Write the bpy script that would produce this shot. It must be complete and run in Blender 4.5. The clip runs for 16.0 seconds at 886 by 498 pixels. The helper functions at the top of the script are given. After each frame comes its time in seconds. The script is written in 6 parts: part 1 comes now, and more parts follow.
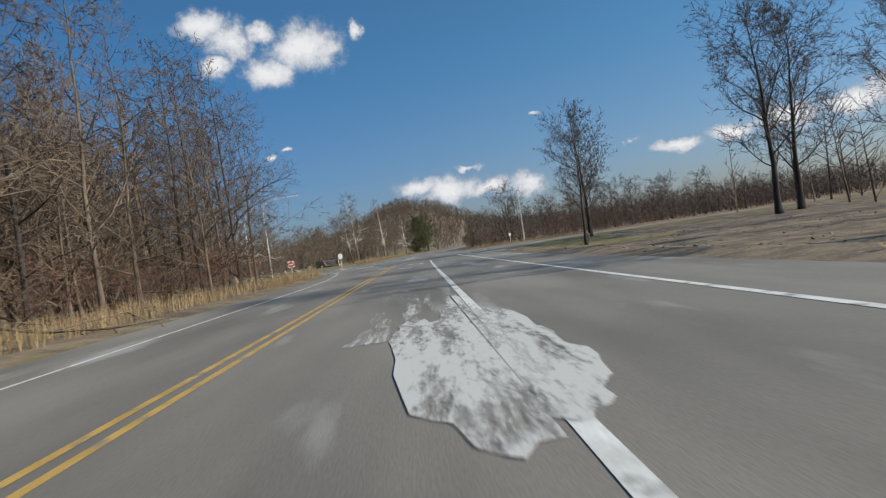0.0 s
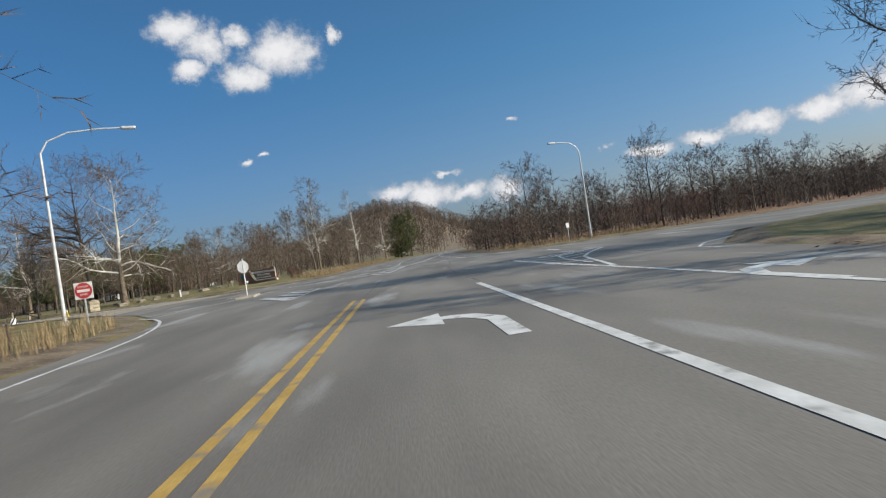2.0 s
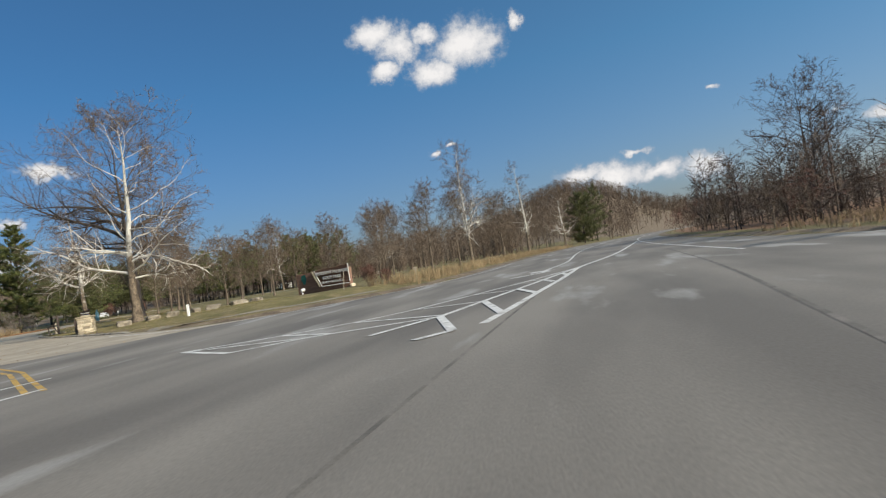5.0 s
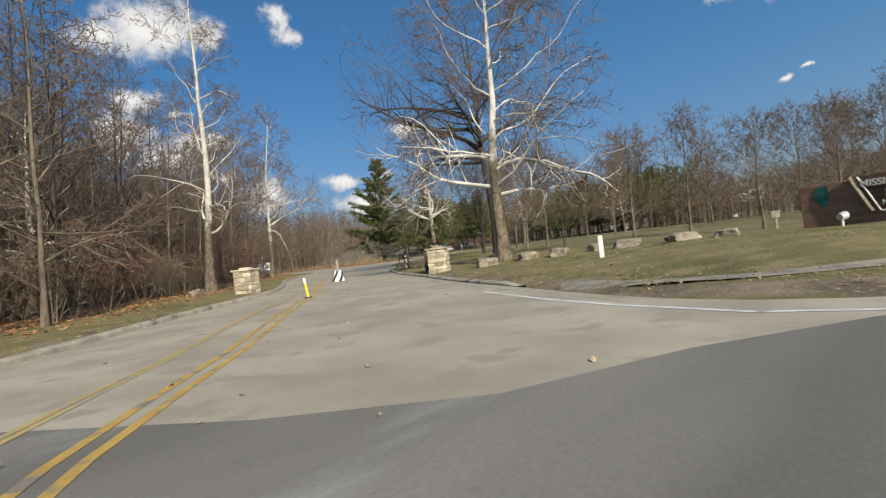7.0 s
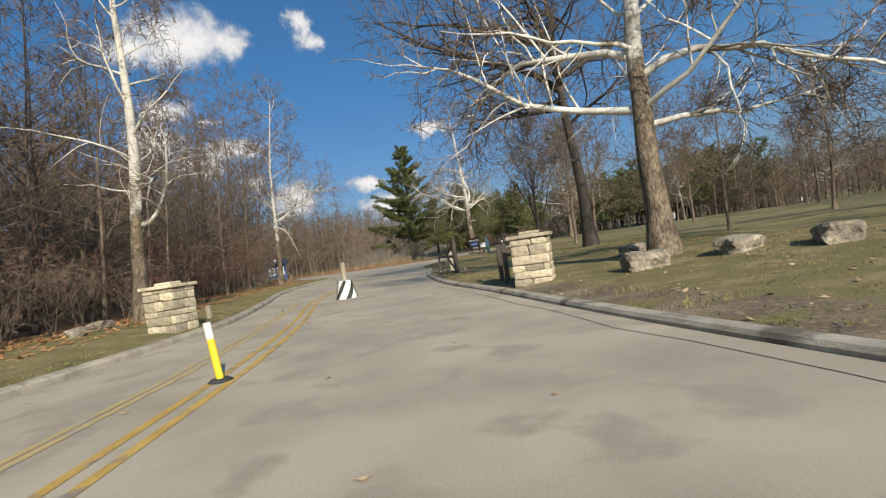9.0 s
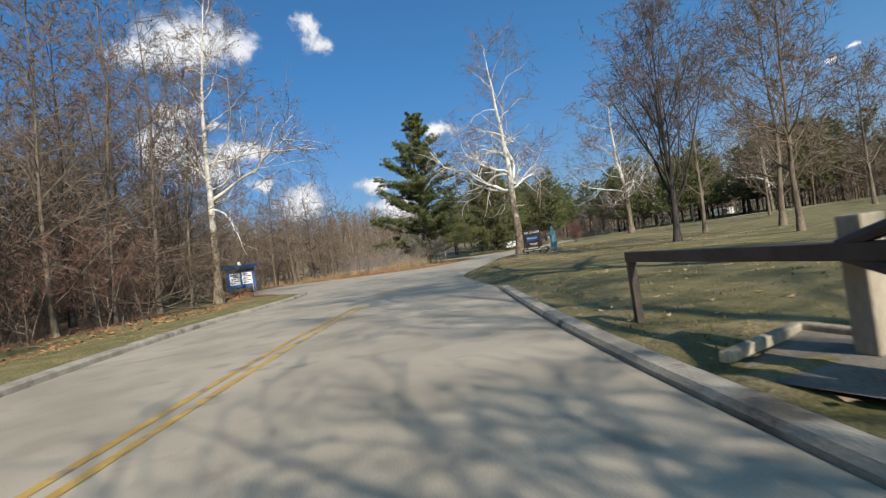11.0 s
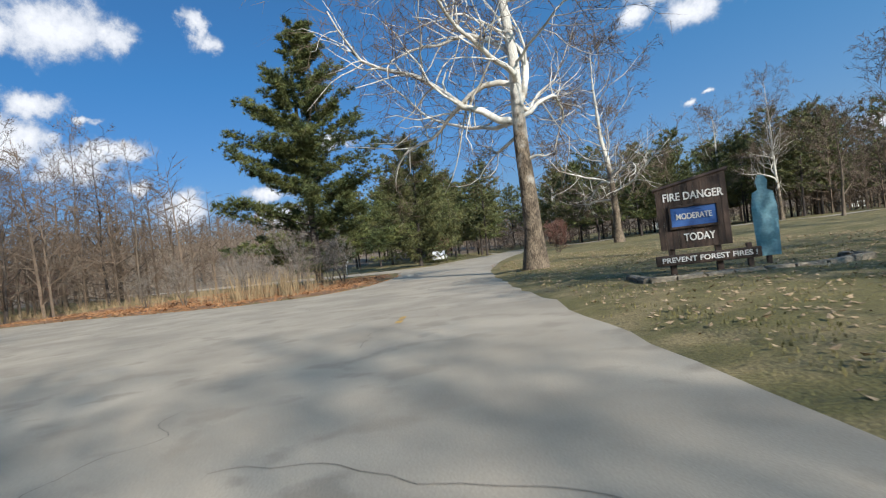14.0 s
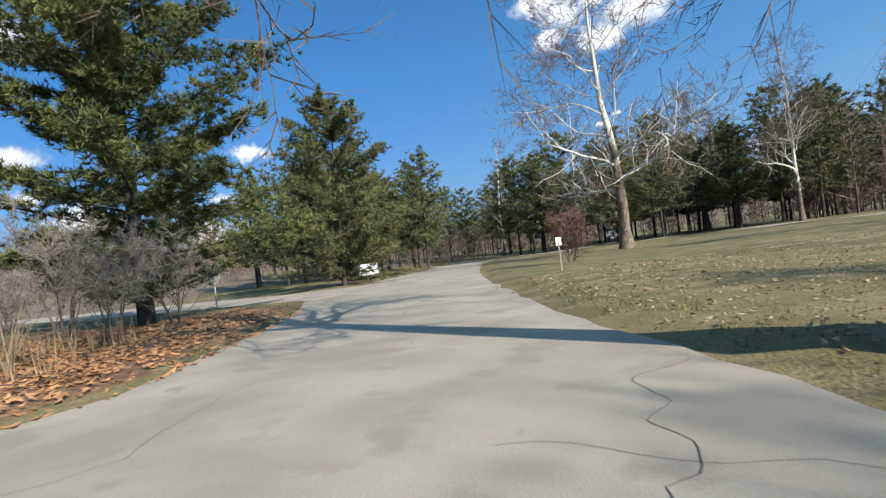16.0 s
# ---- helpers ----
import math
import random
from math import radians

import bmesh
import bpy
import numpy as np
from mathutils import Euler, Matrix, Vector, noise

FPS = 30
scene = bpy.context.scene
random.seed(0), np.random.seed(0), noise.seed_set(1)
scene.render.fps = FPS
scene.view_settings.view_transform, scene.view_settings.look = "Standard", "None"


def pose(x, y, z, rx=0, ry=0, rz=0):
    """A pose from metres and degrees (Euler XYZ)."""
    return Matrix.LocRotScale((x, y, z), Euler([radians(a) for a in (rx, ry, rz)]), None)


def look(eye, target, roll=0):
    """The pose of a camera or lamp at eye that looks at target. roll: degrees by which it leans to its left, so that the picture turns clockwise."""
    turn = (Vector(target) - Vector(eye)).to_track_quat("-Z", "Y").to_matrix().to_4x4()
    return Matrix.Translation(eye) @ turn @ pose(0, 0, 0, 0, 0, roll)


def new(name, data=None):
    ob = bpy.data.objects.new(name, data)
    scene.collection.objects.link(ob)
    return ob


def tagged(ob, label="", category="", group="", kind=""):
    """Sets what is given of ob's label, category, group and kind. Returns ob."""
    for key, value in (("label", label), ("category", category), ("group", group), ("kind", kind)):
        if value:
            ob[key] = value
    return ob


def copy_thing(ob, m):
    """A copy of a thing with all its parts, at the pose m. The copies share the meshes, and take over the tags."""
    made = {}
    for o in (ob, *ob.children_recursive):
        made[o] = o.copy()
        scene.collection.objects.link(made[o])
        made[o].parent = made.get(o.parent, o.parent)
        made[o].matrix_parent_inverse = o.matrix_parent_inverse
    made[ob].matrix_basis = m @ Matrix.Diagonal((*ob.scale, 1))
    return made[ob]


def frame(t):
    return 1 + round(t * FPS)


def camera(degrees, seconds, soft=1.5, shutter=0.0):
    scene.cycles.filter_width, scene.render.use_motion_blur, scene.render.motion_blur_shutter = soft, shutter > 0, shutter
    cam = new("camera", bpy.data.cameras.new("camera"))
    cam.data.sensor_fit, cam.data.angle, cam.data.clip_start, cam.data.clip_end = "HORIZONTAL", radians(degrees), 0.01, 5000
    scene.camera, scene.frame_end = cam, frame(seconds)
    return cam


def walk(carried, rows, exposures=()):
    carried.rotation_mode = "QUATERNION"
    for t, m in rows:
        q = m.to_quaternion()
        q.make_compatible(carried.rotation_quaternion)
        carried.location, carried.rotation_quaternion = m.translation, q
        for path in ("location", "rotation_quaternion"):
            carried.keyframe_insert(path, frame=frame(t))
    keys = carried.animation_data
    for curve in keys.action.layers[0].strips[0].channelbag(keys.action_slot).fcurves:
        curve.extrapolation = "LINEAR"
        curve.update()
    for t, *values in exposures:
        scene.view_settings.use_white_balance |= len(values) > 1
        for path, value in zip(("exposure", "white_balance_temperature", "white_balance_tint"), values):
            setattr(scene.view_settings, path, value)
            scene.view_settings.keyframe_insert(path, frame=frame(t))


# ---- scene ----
# ---------------------------------------------------------------- camera and walk
cam = camera(78.0, 16.0, soft=1.2, shutter=0.10)
PATH = [
    (0.0, 2.77, 1.49, 1.178, -2.28, -0.21, 8.24),
    (0.5, 2.15, 13.04, 1.179, -2.56, -0.33, 8.40),
    (1.0, 1.79, 23.85, 1.179, -3.08, -0.32, 8.45),
    (1.5, 1.39, 33.83, 1.181, -3.83, -0.29, 8.20),
    (2.0, 1.31, 42.66, 1.187, -4.53, -0.01, 8.51),
    (2.5, 1.23, 50.70, 1.188, -5.64, 0.10, 8.60),
    (3.0, 1.27, 57.52, 1.194, -6.39, 0.08, 8.84),
    (3.2, 1.36, 60.06, 1.188, -6.44, 0.02, 8.91),
    (4.2, 3.19, 69.08, 1.181, 2.08, 0.26, 7.90),
    (5.3, 0.67, 76.65, 1.199, 20.65, 1.14, 8.35),
    (5.5, -0.86, 78.66, 1.183, 24.92, 0.57, 7.73),
    (6.0, -5.67, 83.24, 1.186, 35.31, 0.29, 7.56),
    (6.5, -9.68, 85.56, 1.187, 43.18, 0.52, 6.90),
    (7.0, -12.67, 87.16, 1.179, 47.16, -0.05, 6.70),
    (7.5, -15.41, 88.83, 1.164, 48.73, -0.52, 6.75),
    (8.0, -18.06, 90.69, 1.157, 49.30, -0.20, 7.52),
    (8.5, -20.43, 92.57, 1.164, 49.69, -0.12, 8.13),
    (8.7, -21.44, 93.31, 1.163, 49.75, -0.01, 8.25),
    (10.8, -40.74, 106.52, 1.184, 51.54, 0.64, 8.42),
    (11.0, -42.65, 107.76, 1.184, 50.80, 0.45, 8.32),
    (11.5, -47.25, 110.86, 1.176, 48.86, 0.50, 8.64),
    (12.0, -51.60, 113.94, 1.177, 46.87, 0.51, 8.07),
    (12.5, -55.59, 116.82, 1.172, 44.90, 0.48, 7.87),
    (13.0, -59.40, 120.13, 1.184, 43.18, 0.45, 7.61),
    (13.5, -63.19, 123.51, 1.189, 41.36, 0.53, 7.27),
    (14.0, -66.59, 126.41, 1.180, 39.53, 0.47, 6.99),
    (14.5, -69.85, 129.65, 1.167, 37.66, 0.63, 6.84),
    (15.0, -73.36, 133.49, 1.181, 35.46, 0.45, 7.41),
    (15.5, -76.67, 137.25, 1.189, 33.34, 0.66, 7.78),
    (16.0, -79.38, 140.54, 1.183, 31.40, 0.93, 7.40),
]
walk(cam, [(t, pose(x, y, z, 90 + p, r, yaw)) for t, x, y, z, yaw, p, r in PATH], exposures=[(0.0, -0.2, 6550, 10), (3.0, -0.15, 6600, 10), (5.5, -0.1, 6850, 10.5), (8.5, -0.08, 6850, 10.5), (11.0, 0.06, 6500, 10.5), (14.0, 0.06, 6200, 10.5), (16.0, 0.35, 6150, 10.5)])

# ---------------------------------------------------------------- light
SUN_TO = Vector((0.925, -0.36, 0.52)).normalized()
world = bpy.data.worlds.new("sky")
scene.world = world
world.use_nodes = True
W = world.node_tree
W.nodes.clear()


def wmath(op, a, b=None):
    n = W.nodes.new("ShaderNodeMath")
    n.operation = op
    for i, v in enumerate((a, b)):
        if v is None:
            continue
        if isinstance(v, (int, float)):
            n.inputs[i].default_value = v
        else:
            W.links.new(v, n.inputs[i])
    return n.outputs[0]


sky = W.nodes.new("ShaderNodeTexSky")
sky.sky_type = "NISHITA"
sky.sun_disc = False
sky.sun_elevation = math.asin(SUN_TO.z)
sky.sun_rotation = math.atan2(SUN_TO.x, SUN_TO.y)
sky.altitude, sky.air_density, sky.dust_density, sky.ozone_density = 200.0, 1.0, 1.9, 2.2
coord = W.nodes.new("ShaderNodeTexCoord")
# cumulus banks: direction, width and height of each puff
WEST_CUMULUS = [(-0.883, 0.272, 0.383, 0.077, 0.040), (-0.908, 0.203, 0.368, 0.045, 0.026), (-0.864, 0.329, 0.381, 0.034, 0.024), (-0.806, 0.438, 0.397, 0.016, 0.029), (-0.800, 0.455, 0.375, 0.022, 0.014), (-0.927, 0.248, 0.283, 0.039, 0.017), (-0.916, 0.336, 0.219, 0.053, 0.015)]
WEST_BANK = [(-0.935, 0.293, 0.200, 0.059, 0.029), (-0.892, 0.434, 0.123, 0.047, 0.028), (-0.916, 0.369, 0.161, 0.020, 0.013), (-0.915, 0.304, 0.265, 0.013, 0.007), (-0.945, 0.229, 0.233, 0.040, 0.040), (-0.811, 0.578, 0.092, 0.051, 0.023), (-0.827, 0.546, 0.134, 0.040, 0.012), (-0.739, 0.636, 0.220, 0.036, 0.010), (-0.785, 0.601, 0.148, 0.016, 0.008)]
NORTH_CUMULUS = [(-0.294, 0.871, 0.394, 0.039, 0.023), (-0.254, 0.891, 0.376, 0.041, 0.026), (-0.203, 0.898, 0.391, 0.024, 0.015), (-0.150, 0.920, 0.362, 0.059, 0.036), (-0.205, 0.922, 0.329, 0.036, 0.025), (-0.284, 0.897, 0.338, 0.030, 0.013), (-0.054, 0.923, 0.380, 0.012, 0.018), (-0.234, 0.952, 0.195, 0.011, 0.006), (-0.207, 0.957, 0.205, 0.009, 0.005)]
HILL_BANK = [(0.011, 0.993, 0.116, 0.039, 0.017), (0.070, 0.992, 0.100, 0.057, 0.025), (0.137, 0.986, 0.094, 0.037, 0.018), (0.208, 0.974, 0.093, 0.037, 0.020), (0.106, 0.985, 0.135, 0.018, 0.006), (0.231, 0.951, 0.204, 0.008, 0.004), (0.384, 0.914, 0.133, 0.011, 0.006)]
EAST_BANK = [(0.446, 0.888, 0.112, 0.045, 0.010), (0.517, 0.848, 0.116, 0.042, 0.013), (0.579, 0.806, 0.120, 0.039, 0.015), (0.639, 0.759, 0.124, 0.042, 0.018), (0.681, 0.719, 0.137, 0.039, 0.029), (0.711, 0.687, 0.151, 0.031, 0.028), (0.749, 0.647, 0.140, 0.050, 0.037)]
PUFFS = WEST_CUMULUS + WEST_BANK + NORTH_CUMULUS + HILL_BANK + EAST_BANK
warp = W.nodes.new("ShaderNodeTexNoise")
warp.inputs["Scale"].default_value, warp.inputs["Detail"].default_value, warp.inputs["Roughness"].default_value = 16.0, 8.0, 0.65
W.links.new(coord.outputs["Generated"], warp.inputs["Vector"])
offset = W.nodes.new("ShaderNodeVectorMath")
offset.operation = "MULTIPLY_ADD"
W.links.new(warp.outputs["Color"], offset.inputs[0])
offset.inputs[1].default_value, offset.inputs[2].default_value = (0.075, 0.075, 0.055), (-0.0375, -0.0375, -0.0275)
bent = W.nodes.new("ShaderNodeVectorMath")
bent.operation = "ADD"
W.links.new(coord.outputs["Generated"], bent.inputs[0])
W.links.new(offset.outputs[0], bent.inputs[1])
cover = None
for px_, py_, pz_, pw, ph in PUFFS:
    sub = W.nodes.new("ShaderNodeVectorMath")
    sub.operation = "SUBTRACT"
    W.links.new(bent.outputs[0], sub.inputs[0])
    sub.inputs[1].default_value = (px_, py_, pz_)
    sca = W.nodes.new("ShaderNodeVectorMath")
    sca.operation = "MULTIPLY"
    W.links.new(sub.outputs[0], sca.inputs[0])
    sca.inputs[1].default_value = (1 / pw, 1 / pw, 1 / ph)
    ln = W.nodes.new("ShaderNodeVectorMath")
    ln.operation = "LENGTH"
    W.links.new(sca.outputs[0], ln.inputs[0])
    fall = wmath("SUBTRACT", 1.48, ln.outputs["Value"])
    cover = fall if cover is None else wmath("MAXIMUM", cover, fall)
fine = W.nodes.new("ShaderNodeTexNoise")
fine.inputs["Scale"].default_value, fine.inputs["Detail"].default_value, fine.inputs["Roughness"].default_value = 34.0, 9.0, 0.66
W.links.new(coord.outputs["Generated"], fine.inputs["Vector"])
density = wmath("ADD", cover, wmath("MULTIPLY", wmath("SUBTRACT", fine.outputs[0], 0.5), 1.6))
ramp = W.nodes.new("ShaderNodeMapRange")
ramp.interpolation_type = "SMOOTHSTEP"
W.links.new(density, ramp.inputs["Value"])
ramp.inputs["From Min"].default_value, ramp.inputs["From Max"].default_value = 0.10, 0.95
deep = W.nodes.new("ShaderNodeMapRange")
W.links.new(density, deep.inputs["Value"])
deep.inputs["From Min"].default_value, deep.inputs["From Max"].default_value = 0.3, 1.3
tone = W.nodes.new("ShaderNodeMix")
tone.data_type = "RGBA"
W.links.new(deep.outputs[0], tone.inputs[0])
tone.inputs[6].default_value, tone.inputs[7].default_value = (5.0, 5.7, 6.8, 1), (11.0, 11.1, 11.4, 1)
tint = W.nodes.new("ShaderNodeMix")
tint.data_type, tint.blend_type = "RGBA", "MULTIPLY"
tint.inputs[0].default_value = 1.0
W.links.new(sky.outputs[0], tint.inputs[6])
split = W.nodes.new("ShaderNodeSeparateXYZ")
W.links.new(coord.outputs["Generated"], split.inputs[0])
height_ = W.nodes.new("ShaderNodeMapRange")
height_.inputs["From Min"].default_value, height_.inputs["From Max"].default_value = 0.0, 0.32
W.links.new(split.outputs["Z"], height_.inputs["Value"])
filt = W.nodes.new("ShaderNodeMix")
filt.data_type = "RGBA"
W.links.new(height_.outputs[0], filt.inputs[0])
filt.inputs[6].default_value, filt.inputs[7].default_value = (0.74, 0.85, 1.14, 1), (0.46, 0.97, 1.30, 1)
W.links.new(filt.outputs[2], tint.inputs[7])
mixc = W.nodes.new("ShaderNodeMix")
mixc.data_type = "RGBA"
W.links.new(ramp.outputs[0], mixc.inputs[0])
W.links.new(tone.outputs[2], mixc.inputs[7])
back = W.nodes.new("ShaderNodeBackground")
back.inputs[1].default_value = 0.086
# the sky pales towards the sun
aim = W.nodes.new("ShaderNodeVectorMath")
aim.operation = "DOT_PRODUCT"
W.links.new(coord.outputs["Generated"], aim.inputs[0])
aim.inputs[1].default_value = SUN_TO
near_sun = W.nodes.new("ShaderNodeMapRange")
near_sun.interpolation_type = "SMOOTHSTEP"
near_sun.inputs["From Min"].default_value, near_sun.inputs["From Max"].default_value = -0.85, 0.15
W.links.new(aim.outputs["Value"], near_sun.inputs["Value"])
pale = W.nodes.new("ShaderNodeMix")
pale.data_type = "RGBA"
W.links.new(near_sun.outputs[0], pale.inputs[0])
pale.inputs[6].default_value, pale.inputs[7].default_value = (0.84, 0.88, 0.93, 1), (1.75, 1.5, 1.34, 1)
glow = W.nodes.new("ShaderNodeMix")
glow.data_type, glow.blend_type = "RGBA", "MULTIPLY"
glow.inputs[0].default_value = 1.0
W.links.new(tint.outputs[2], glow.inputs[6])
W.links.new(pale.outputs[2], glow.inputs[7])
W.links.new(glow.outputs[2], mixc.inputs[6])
W.links.new(mixc.outputs[2], back.inputs[0])
wout = W.nodes.new("ShaderNodeOutputWorld")
W.links.new(back.outputs[0], wout.inputs[0])

sun = new("sun", bpy.data.lights.new("sun", "SUN"))
sun.data.energy, sun.data.angle, sun.data.color = 6.0, radians(0.55), (1.0, 0.91, 0.78)
sun.matrix_world = look(SUN_TO * 100, (0, 0, 0))


# ---------------------------------------------------------------- materials
def material(name, dark, light, scale=4.0, fine=40.0, rough=0.85, bump=0.0, fine_amount=0.35, metal=0.0, grain=None, spot=None, lo=0.35, hi=0.65):
    """Two colours mixed by broad noise, broken up by fine noise, with relief. grain: stretch of the noise; spot: third colour in patches."""
    m = bpy.data.materials.new(name)
    m.use_nodes = True
    t = m.node_tree
    b = t.nodes["Principled BSDF"]
    b.inputs["Roughness"].default_value, b.inputs["Metallic"].default_value = rough, metal
    tc = t.nodes.new("ShaderNodeTexCoord")
    mp = t.nodes.new("ShaderNodeMapping")
    mp.inputs["Scale"].default_value = grain or (1, 1, 1)
    t.links.new(tc.outputs["Object"], mp.inputs[0])
    n1 = t.nodes.new("ShaderNodeTexNoise")
    n1.inputs["Scale"].default_value, n1.inputs["Detail"].default_value = scale, 6
    t.links.new(mp.outputs[0], n1.inputs["Vector"])
    n2 = t.nodes.new("ShaderNodeTexNoise")
    n2.inputs["Scale"].default_value, n2.inputs["Detail"].default_value = fine, 4
    t.links.new(mp.outputs[0], n2.inputs["Vector"])
    mr = t.nodes.new("ShaderNodeMapRange")
    mr.inputs["From Min"].default_value, mr.inputs["From Max"].default_value = lo, hi
    t.links.new(n1.outputs[0], mr.inputs["Value"])
    mx = t.nodes.new("ShaderNodeMix")
    mx.data_type = "RGBA"
    t.links.new(mr.outputs[0], mx.inputs[0])
    mx.inputs[6].default_value, mx.inputs[7].default_value = (*dark, 1), (*light, 1)
    last = mx.outputs[2]
    if spot:
        n3 = t.nodes.new("ShaderNodeTexNoise")
        n3.inputs["Scale"].default_value, n3.inputs["Detail"].default_value = spot[1], 5
        t.links.new(mp.outputs[0], n3.inputs["Vector"])
        m3 = t.nodes.new("ShaderNodeMapRange")
        m3.inputs["From Min"].default_value, m3.inputs["From Max"].default_value = spot[2], spot[2] + 0.10
        t.links.new(n3.outputs[0], m3.inputs["Value"])
        x3 = t.nodes.new("ShaderNodeMix")
        x3.data_type = "RGBA"
        t.links.new(m3.outputs[0], x3.inputs[0])
        t.links.new(last, x3.inputs[6])
        x3.inputs[7].default_value = (*spot[0], 1)
        last = x3.outputs[2]
    ml = t.nodes.new("ShaderNodeMix")
    ml.data_type, ml.blend_type = "RGBA", "MULTIPLY"
    ml.inputs[0].default_value = 1.0
    m2 = t.nodes.new("ShaderNodeMapRange")
    m2.inputs["From Min"].default_value, m2.inputs["From Max"].default_value = 0.25, 0.75
    m2.inputs["To Min"].default_value, m2.inputs["To Max"].default_value = 1 - fine_amount, 1 + fine_amount
    t.links.new(n2.outputs[0], m2.inputs["Value"])
    t.links.new(last, ml.inputs[6])
    t.links.new(m2.outputs[0], ml.inputs[7])
    t.links.new(ml.outputs[2], b.inputs["Base Color"])
    if bump:
        bp = t.nodes.new("ShaderNodeBump")
        bp.inputs["Strength"].default_value, bp.inputs["Distance"].default_value = bump, 0.05
        t.links.new(n2.outputs[0], bp.inputs["Height"])
        t.links.new(bp.outputs[0], b.inputs["Normal"])
    return m


ASPHALT = material("weathered_asphalt", (0.138, 0.126, 0.111), (0.240, 0.219, 0.190), 0.42, 60, 0.9, 0.06, 0.16, grain=(1, 0.22, 1), spot=((0.33, 0.32, 0.30), 0.6, 0.58))
PALE_ROAD = material("pale_worn_asphalt", (0.315, 0.272, 0.210), (0.435, 0.376, 0.292), 0.55, 70, 0.9, 0.08, 0.18, spot=((0.315, 0.270, 0.208), 1.3, 0.55))
CONCRETE = material("kerb_concrete", (0.28, 0.245, 0.195), (0.44, 0.39, 0.315), 2.2, 45, 0.9, 0.35, 0.22, spot=((0.13, 0.11, 0.085), 1.6, 0.58))
WHITE_PAINT = material("worn_white_paint", (0.56, 0.55, 0.52), (0.74, 0.73, 0.70), 2.5, 30, 0.75, 0.1, 0.12, spot=((0.28, 0.27, 0.25), 3.0, 0.57))
YELLOW_PAINT = material("worn_yellow_paint", (0.44, 0.27, 0.065), (0.56, 0.36, 0.095), 2.5, 30, 0.75, 0.1, 0.16, spot=((0.25, 0.21, 0.16), 2.6, 0.55))


GRAVEL_PALE = material("pale_gravel", (0.20, 0.175, 0.14), (0.32, 0.285, 0.23), 3.0, 50, 0.95, 0.3, 0.3)
YELLOW_FAINT = material("faded_yellow_paint", (0.42, 0.31, 0.14), (0.50, 0.37, 0.16), 2.5, 30, 0.8, 0.1, 0.16, spot=((0.36, 0.31, 0.24), 2.4, 0.50))


def salt_wash(name, far, cut, streak):
    """Worn film of salt: streaks with bare asphalt between, thinner with distance."""
    m = bpy.data.materials.new(name)
    m.use_nodes = True
    t = m.node_tree
    b = t.nodes["Principled BSDF"]
    b.inputs["Roughness"].default_value = 0.95
    b.inputs["Base Color"].default_value = (0.54, 0.53, 0.505, 1)
    tc = t.nodes.new("ShaderNodeTexCoord")
    total = None
    for scale, grain, amount in ((2.2, (1.6, streak, 1), 1.0), (9.0, (1.4, streak * 1.5, 1), 0.6), (40.0, (1, 0.5, 1), 0.35)):
        mp = t.nodes.new("ShaderNodeMapping")
        mp.inputs["Scale"].default_value = grain
        t.links.new(tc.outputs["Object"], mp.inputs[0])
        n = t.nodes.new("ShaderNodeTexNoise")
        n.inputs["Scale"].default_value, n.inputs["Detail"].default_value = scale, 6
        t.links.new(mp.outputs[0], n.inputs["Vector"])
        k = t.nodes.new("ShaderNodeMath")
        k.operation = "MULTIPLY_ADD"
        t.links.new(n.outputs[0], k.inputs[0])
        k.inputs[1].default_value = amount
        if total is None:
            k.inputs[2].default_value = 0.0
        else:
            t.links.new(total, k.inputs[2])
        total = k.outputs[0]
    sep = t.nodes.new("ShaderNodeSeparateXYZ")
    t.links.new(tc.outputs["Object"], sep.inputs[0])
    fade = t.nodes.new("ShaderNodeMath")
    fade.operation = "MULTIPLY_ADD"
    t.links.new(sep.outputs["Y"], fade.inputs[0])
    fade.inputs[1].default_value = -far
    t.links.new(total, fade.inputs[2])
    mr = t.nodes.new("ShaderNodeMapRange")
    mr.inputs["From Min"].default_value, mr.inputs["From Max"].default_value = cut, cut + 0.28
    t.links.new(fade.outputs[0], mr.inputs["Value"])
    t.links.new(mr.outputs[0], b.inputs["Alpha"])
    return m


SALT = salt_wash("spread_salt", 0.010, 0.66, 0.22)
SALT_THIN = salt_wash("thin_salt", 0.010, 0.86, 0.12)
BARK = material("grey_brown_bark", (0.085, 0.064, 0.047), (0.185, 0.145, 0.106), 3, 22, 0.95, 0.7, 0.4, grain=(1, 1, 0.25))
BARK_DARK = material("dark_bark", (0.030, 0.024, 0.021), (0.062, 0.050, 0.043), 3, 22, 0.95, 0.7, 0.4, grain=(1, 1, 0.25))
TWIG = material("brown_twigs", (0.092, 0.066, 0.046), (0.172, 0.126, 0.090), 0.8, 9, 0.9, 0, 0.3)
TWIG_RED = material("reddish_twigs", (0.11, 0.052, 0.040), (0.17, 0.085, 0.062), 0.9, 9, 0.9, 0, 0.3)
TWIG_GREY = material("grey_twigs", (0.15, 0.128, 0.106), (0.24, 0.21, 0.18), 0.8, 9, 0.9, 0, 0.3)
TWIG_DARK = material("dark_brown_twigs", (0.070, 0.052, 0.042), (0.130, 0.098, 0.076), 0.8, 9, 0.9, 0, 0.3)
PALE_LIMB = material("sycamore_limb_bark", (0.46, 0.43, 0.37), (0.74, 0.71, 0.65), 1.6, 14, 0.85, 0.2, 0.2, spot=((0.20, 0.16, 0.115), 1.8, 0.60))
